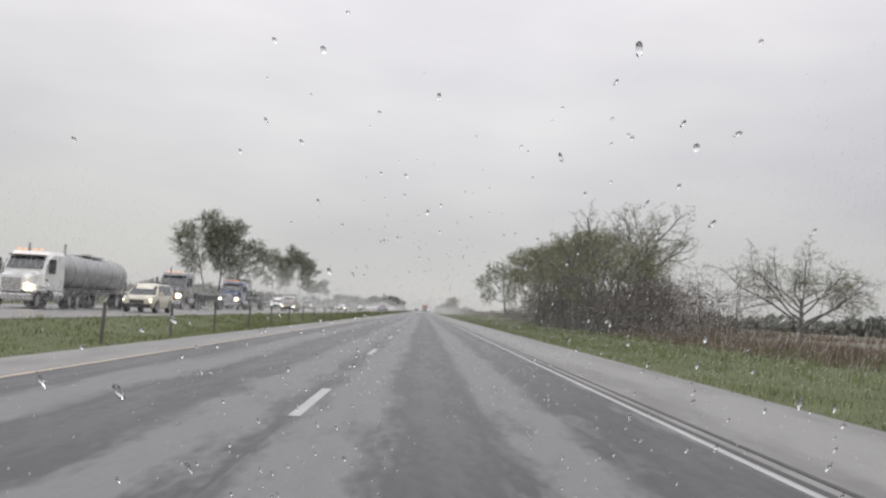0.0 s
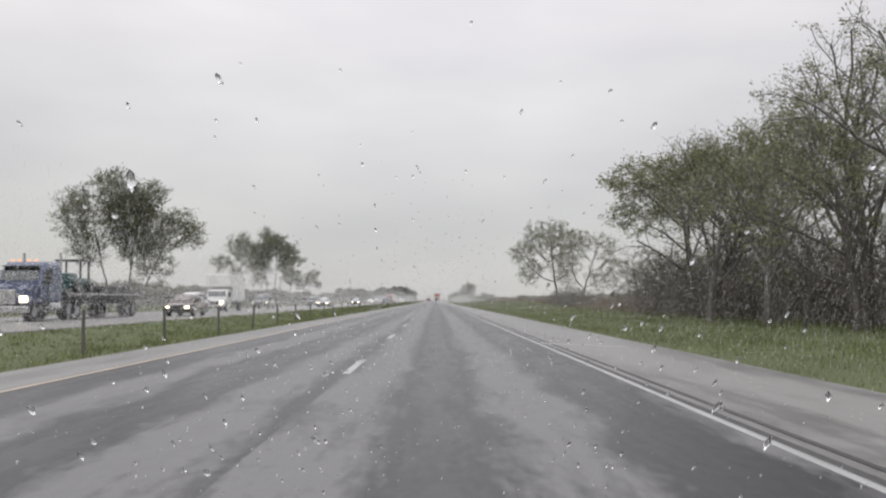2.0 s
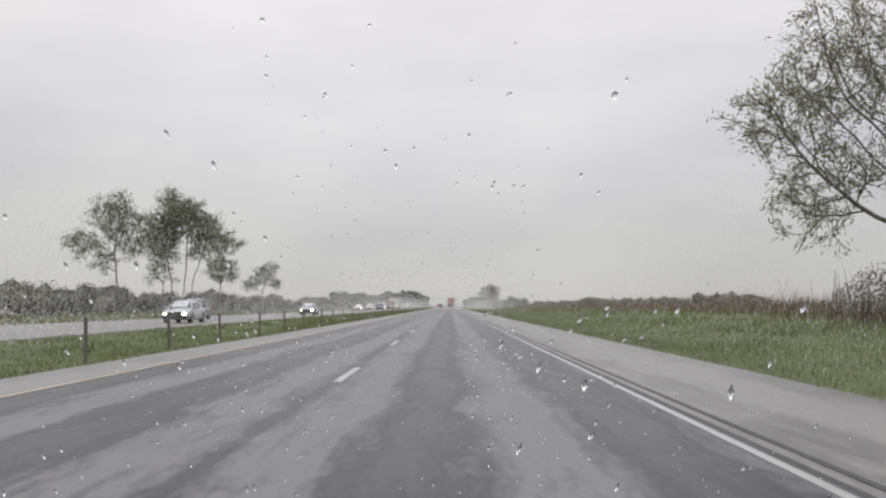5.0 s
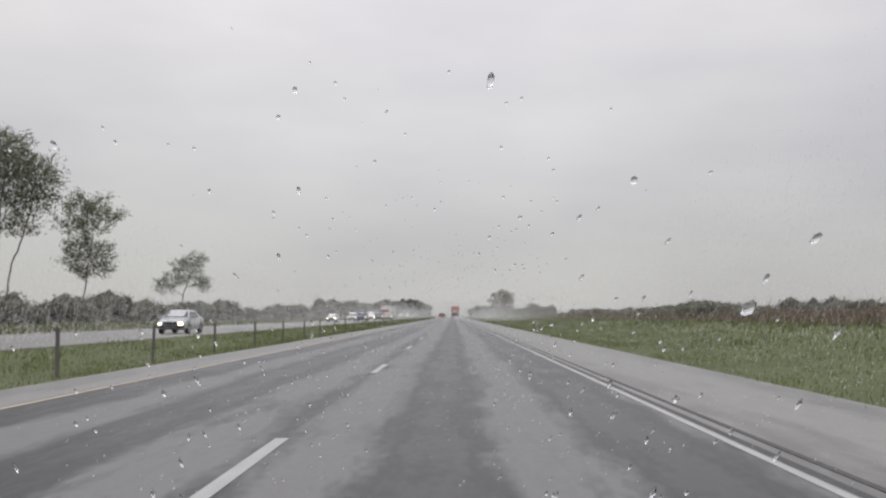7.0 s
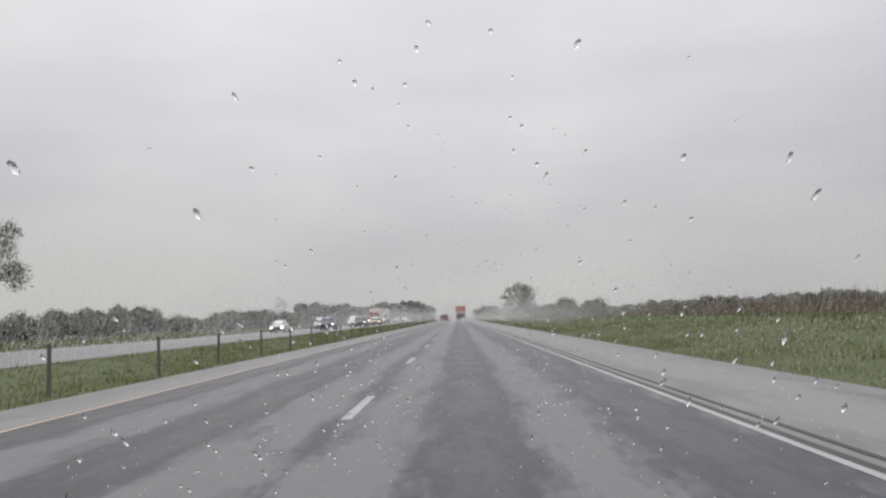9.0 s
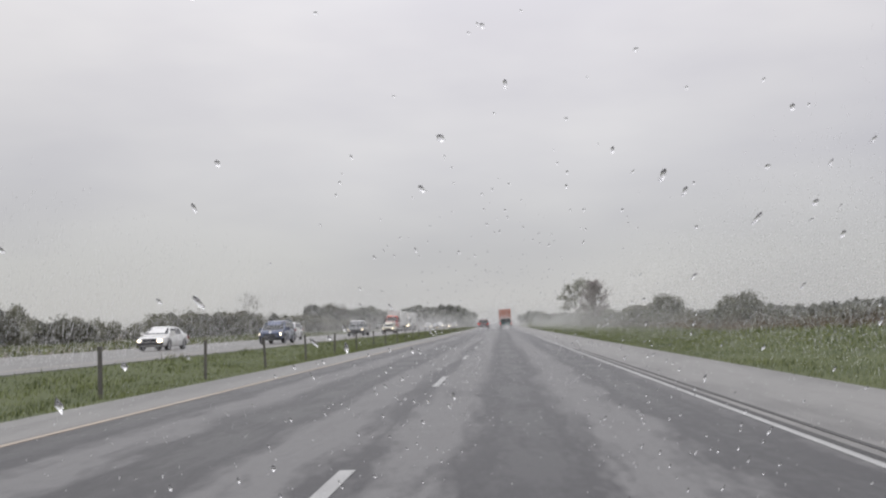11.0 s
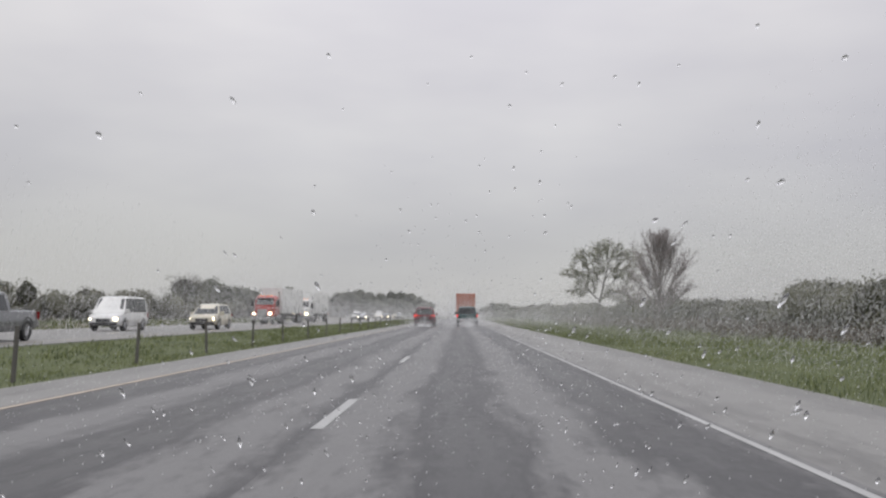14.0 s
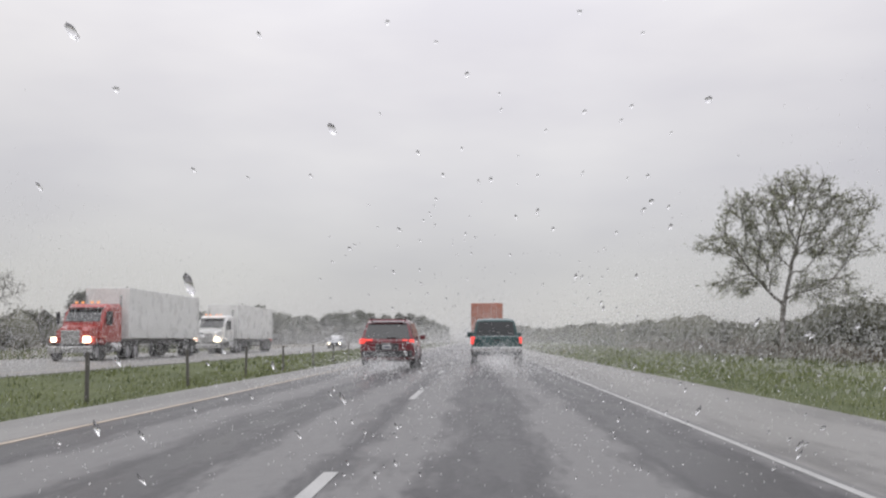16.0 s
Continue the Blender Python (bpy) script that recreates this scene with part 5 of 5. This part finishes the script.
far_cars = (("sedan", P_SILVER, IN, 205), ("suv", P_GREY, OUT, 222), ("sedan", P_WHITE, OUT, 368),
            ("suv", P_BLUE, IN, 382), ("sedan", P_SILVER, IN, 560), ("suv", P_WHITE, OUT, 585), ("sedan", P_GREY, IN, 612), ("van", P_WHITE, OUT, 640), ("suv", P_SILVER, IN, 662), ("sedan", P_CREAM, OUT, 700))
names = {"sedan": ("saloon", "car"), "suv": ("wagon", "car"), "pickup": ("pickup truck", "pickup truck"), "van": ("van", "van")}
colours = {P_SILVER: "silver", P_GREY: "grey", P_BLUE: "dark blue", P_WHITE: "white", P_CREAM: "cream"}
for kd, pt, x, y in far_cars:
    car(kd, pt, "%s oncoming %s with headlights on in the rain" % (colours[pt], names[kd][0]), names[kd][1], x, y, True)


# ---- rain ----
M_RAIN = material("falling_water", (0.90, 0.90, 0.90), 0.3, 0.04, 2, 20)
rain_out, rain_b = M_RAIN.node_tree.nodes["Material Output"], M_RAIN.node_tree.nodes["Principled BSDF"]
rain_t = M_RAIN.node_tree.nodes.new("ShaderNodeBsdfTranslucent")
rain_m = M_RAIN.node_tree.nodes.new("ShaderNodeMixShader")
rain_t.inputs[0].default_value = (0.93, 0.93, 0.93, 1)
M_RAIN.node_tree.links.new(rain_b.outputs[0], rain_m.inputs[1])
M_RAIN.node_tree.links.new(rain_t.outputs[0], rain_m.inputs[2])
M_RAIN.node_tree.links.new(rain_m.outputs[0], rain_out.inputs[0])
# fine mist, each wisp mostly see-through
M_MIST = M_RAIN.copy()
M_MIST.name = "drifting_mist"
mist_n, mist_l = M_MIST.node_tree.nodes, M_MIST.node_tree.links
mist_mix, mist_clear = mist_n.new("ShaderNodeMixShader"), mist_n.new("ShaderNodeBsdfTransparent")
mist_mix.inputs[0].default_value = 0.28
mist_out = mist_n["Material Output"]
mist_l.new(mist_clear.outputs[0], mist_mix.inputs[1])
mist_l.new(mist_out.inputs[0].links[0].from_socket, mist_mix.inputs[2])
mist_l.new(mist_mix.outputs[0], mist_out.inputs[0])
M_DROP = bpy.data.materials.new("clear_water")
M_DROP.use_nodes = True
drop_b = M_DROP.node_tree.nodes["Principled BSDF"]
drop_b.inputs["Transmission Weight"].default_value, drop_b.inputs["IOR"].default_value, drop_b.inputs["Roughness"].default_value = 1.0, 1.33, 0.0


def needles(x, y, z, wid, lng, rng):
    """Thin slanting threads of falling water, wind from the right."""
    m = len(x)
    az = rng.uniform(0, 6.283, m)
    w = wid * rng.uniform(0.6, 1.4, m)
    h = lng * rng.uniform(0.6, 1.4, m)
    c = np.stack([x, y, z], axis=1)
    sl = np.stack([-0.22 * h, 0.1 * h * rng.normal(0, 1, m), -h], axis=1)
    sd = np.stack([np.cos(az) * w, np.sin(az) * w, 0 * w], axis=1) * 0.5
    return np.stack([c - sd, c + sd, c + sl], axis=1).reshape(-1, 3)


# pale rain threads added as a veil, in place of haze before dark trees
def falling_rain(seed, lane_x, density):
    rng = np.random.default_rng(seed)
    out = []
    # across from, to, top, far end, thread width, length, share
    for x0, x1, top, end, wid, lng, thin in ((-24, -13, 3.0, 660, 0.008, 0.3, 0.35),
                                                 (-46, -15, 7.0, 600, 0.013, 0.36, 0.5), (11, 27, 6.5, 520, 0.008, 0.16, 0.5), (5.8, 11, 4.5, 520, 0.004, 0.07, 0.35)):
        m = int(density * thin / (wid * lng * 0.32) * (x1 - x0) * top * end)
        x = rng.uniform(x0, x1, m)
        y = rng.uniform(2, end, m)
        z = 0.1 + (top + lng) * rng.uniform(0, 1, m) ** (1.5 if top < 5 else 1.1)
        out.append(needles(x, y, z, wid, lng, rng))
    # beyond the last vehicles the lane is full of it too
    m = int(density / (0.018 * 1.4 * 0.32) * 10 * 7 * 300)
    out.append(needles(lane_x + rng.uniform(-5, 5, m), rng.uniform(560, 860, m), rng.uniform(0.2, 8, m), 0.018, 1.4, rng))
    return tagged(quads_object("falling_rain", np.concatenate(out), M_RAIN, per=3), "fine threads of falling rain in the air", "rain", kind="stuff")


def road_spray(seed, plumes):
    """Flecks of water thrown up behind wheels. plumes: (x, y where it starts, length, width, height, flecks)."""
    rng = np.random.default_rng(seed)
    out = []
    for x, y, lng, wid, hgt, cnt in plumes:
        u = rng.uniform(0, 1, cnt) ** 1.5
        spread = 0.35 + 0.65 * np.abs(u)
        px = x + rng.normal(0, 0.33, cnt) * wid * spread
        py = y + u * lng
        pz = 0.05 + np.abs(rng.normal(0, 0.42, cnt)) * hgt * np.sqrt(u + 0.08)
        out.append(needles(px, py, pz, 0.016, 0.022, rng))
    return tagged(quads_object("road_spray", np.concatenate(out), M_RAIN, per=3), "white spray thrown up behind the traffic", "spray", kind="stuff")


def near_drops(seed, lane_x, density, r_in, r_out, y0, y1, low=0.0, big=0.0046, fine=False):
    """Large clear drops hanging round the line along which the lane is driven; they stand in for drops on the
    windscreen.
    """
    rng = np.random.default_rng(seed)
    t = (1 + 5 ** 0.5) / 2
    shape = np.array([(-1, t, 0), (1, t, 0), (-1, -t, 0), (1, -t, 0), (0, -1, t), (0, 1, t), (0, -1, -t), (0, 1, -t), (t, 0, -1), (t, 0, 1), (-t, 0, -1), (-t, 0, 1)]) / (1 + t * t) ** 0.5
    tri = np.array([(0, 11, 5), (0, 5, 1), (0, 1, 7), (0, 7, 10), (0, 10, 11), (1, 5, 9), (5, 11, 4), (11, 10, 2), (10, 7, 6), (7, 1, 8), (3, 9, 4), (3, 4, 2), (3, 2, 6), (3, 6, 8), (3, 8, 9), (4, 9, 5), (2, 4, 11), (6, 2, 10), (8, 6, 7), (9, 8, 1)])
    if fine:
        shape = np.array([(1, 0, 0), (-1, 0, 0), (0, 1, 0), (0, -1, 0), (0, 0, 1), (0, 0, -1)], dtype=float)
        tri = np.array([(0, 2, 4), (2, 1, 4), (1, 3, 4), (3, 0, 4), (2, 0, 5), (1, 2, 5), (3, 1, 5), (0, 3, 5)])
    m = int(density * math.pi * (r_out ** 2 - r_in ** 2) * (y1 - y0))
    r = np.sqrt(rng.uniform(r_in ** 2, r_out ** 2, m))
    w = rng.uniform(math.pi * low, 2 * math.pi, m)
    c = np.stack([lane_x + r * np.cos(w), rng.uniform(y0, y1, m), EYE + r * np.sin(w)], axis=1)
    c = c[(c[:, 2] > 0.03) & (np.abs(c[:, 0] - lane_x) > 0.04 + 0.32 * (c[:, 2] < EYE))]
    m = len(c)
    size = 0.0035 + big * rng.uniform(0, 1, m) ** 2.0
    tall = 1.0 + 1.9 * rng.uniform(0, 1, m) ** 2
    v = shape[None] * size[:, None, None]
    v[:, :, 2] *= tall[:, None]
    # those higher up are shaped flatter, so that less dark ground shows in them
    v[:, :, 1] *= np.where(c[:, 2] > EYE + 0.05, 0.2, 0.55)[:, None]
    v[:, :, 0] += v[:, :, 2] * (rng.normal(0, 0.15, m) + 0.8 * (c[:, 0] - lane_x))[:, None]
    v = (v + c[:, None, :]).reshape(-1, 3)
    f = (tri[None] + (np.arange(m) * len(shape))[:, None, None]).astype(np.int32)
    me = bpy.data.meshes.new("raindrops")
    me.vertices.add(len(v))
    me.vertices.foreach_set("co", v.astype(np.float32).ravel())
    me.loops.add(f.size)
    me.loops.foreach_set("vertex_index", f.ravel())
    me.polygons.add(f.size // 3)
    me.polygons.foreach_set("loop_start", np.arange(0, f.size, 3, dtype=np.int32))
    me.update(calc_edges=True)
    me.shade_smooth()
    me.materials.append(M_DROP)
    tagged(new("raindrops", me), "large clear drops along the lane that stand in for drops on a windscreen", "rain", kind="stuff")


falling_rain(41, 1.3, 0.0026)
PLUMES = [(-1.95, 475.6, -9, 2.4, 1.0, 8000), (1.9, 480.6, -13, 2.4, 1.2, 14000), (2.0, 524, -26, 3.6, 4.4, 60000)]
road_spray(42, PLUMES)
drift_rng = np.random.default_rng(44)
drift = []
# across from, to, along from, to, height, flecks, size
# the last row, over the lane, is pale specks standing in for windscreen drops
MIST = ((-27, -12.5, 175, 458, 1.5, 50000, 0.026), (-26, -9, 84, 175, 2.0, 65000, 0.024), (-25, -13.5, 40, 84, 1.3, 30000, 0.018),
        (-28, -10, 458, 560, 2.1, 85000, 0.023), (-30, -4.5, 560, 660, 2.6, 30000, 0.045), (-40, -5, 620, 780, 4.0, 35000, 0.06), (-45, 30, 780, 1100, 6.0, 30000, 0.11),
        (-4.5, 6, 486, 620, 1.2, 40000, 0.022), (4, 20, 520, 620, 2.2, 40000, 0.034),
        (7, 19, 20, 330, 1.4, 35000, 0.014), (-4.5, 7, 395, 500, 0.28, 25000, 0.0075), (-4.5, 7, 3, 395, 0.3, 32000, 0.0072))
for x0, x1, y0, y1, hgt, cnt, wid in MIST:
    mx, my, mz = drift_rng.uniform(x0, x1, cnt), drift_rng.uniform(y0, y1, cnt), 0.05 + np.abs(drift_rng.normal(0, hgt, cnt))
    # low over the lane that is driven
    mz = np.where((np.abs(mx - 1.3) < 1.0) & (my < 460), np.minimum(mz, 0.25), mz)
    drift.append(needles(mx, my, mz, wid, wid * 1.6, drift_rng))
wisps = []
for x0, x1, y0, y1, hgt, cnt, wid in ((7.0, 19, 456, 530, 1.7, 40000, 0.06), (8, 20, 320, 390, 2.0, 34000, 0.05), (7.5, 19, 390, 456, 1.8, 60000, 0.045), (-4.2, 6.2, 462, 486, 0.4, 4000, 0.05), (-4.2, 6.2, 486, 524, 0.9, 7000, 0.07)):
    wisps.append(needles(drift_rng.uniform(x0, x1, cnt), drift_rng.uniform(y0, y1, cnt), 0.05 + np.abs(drift_rng.normal(0, hgt, cnt)), wid, wid * 1.2, drift_rng))
tagged(quads_object("road_mist", np.concatenate(wisps), M_MIST, per=3), "thin wisps of mist over the wet verge", "spray", kind="stuff")
tagged(quads_object("road_mist", np.concatenate(drift), M_RAIN, per=3), "low mist of spray drifting over the wet carriageways, with specks in place of windscreen drops", "spray", kind="stuff")
near_drops(43, 1.27, 13.0, 0.44, 1.05, 0.5, 456, 0.0, 0.0056)
near_drops(45, 1.27, 36.0, 0.38, 0.85, 0.5, 456, 1.0, 0.0022, True)
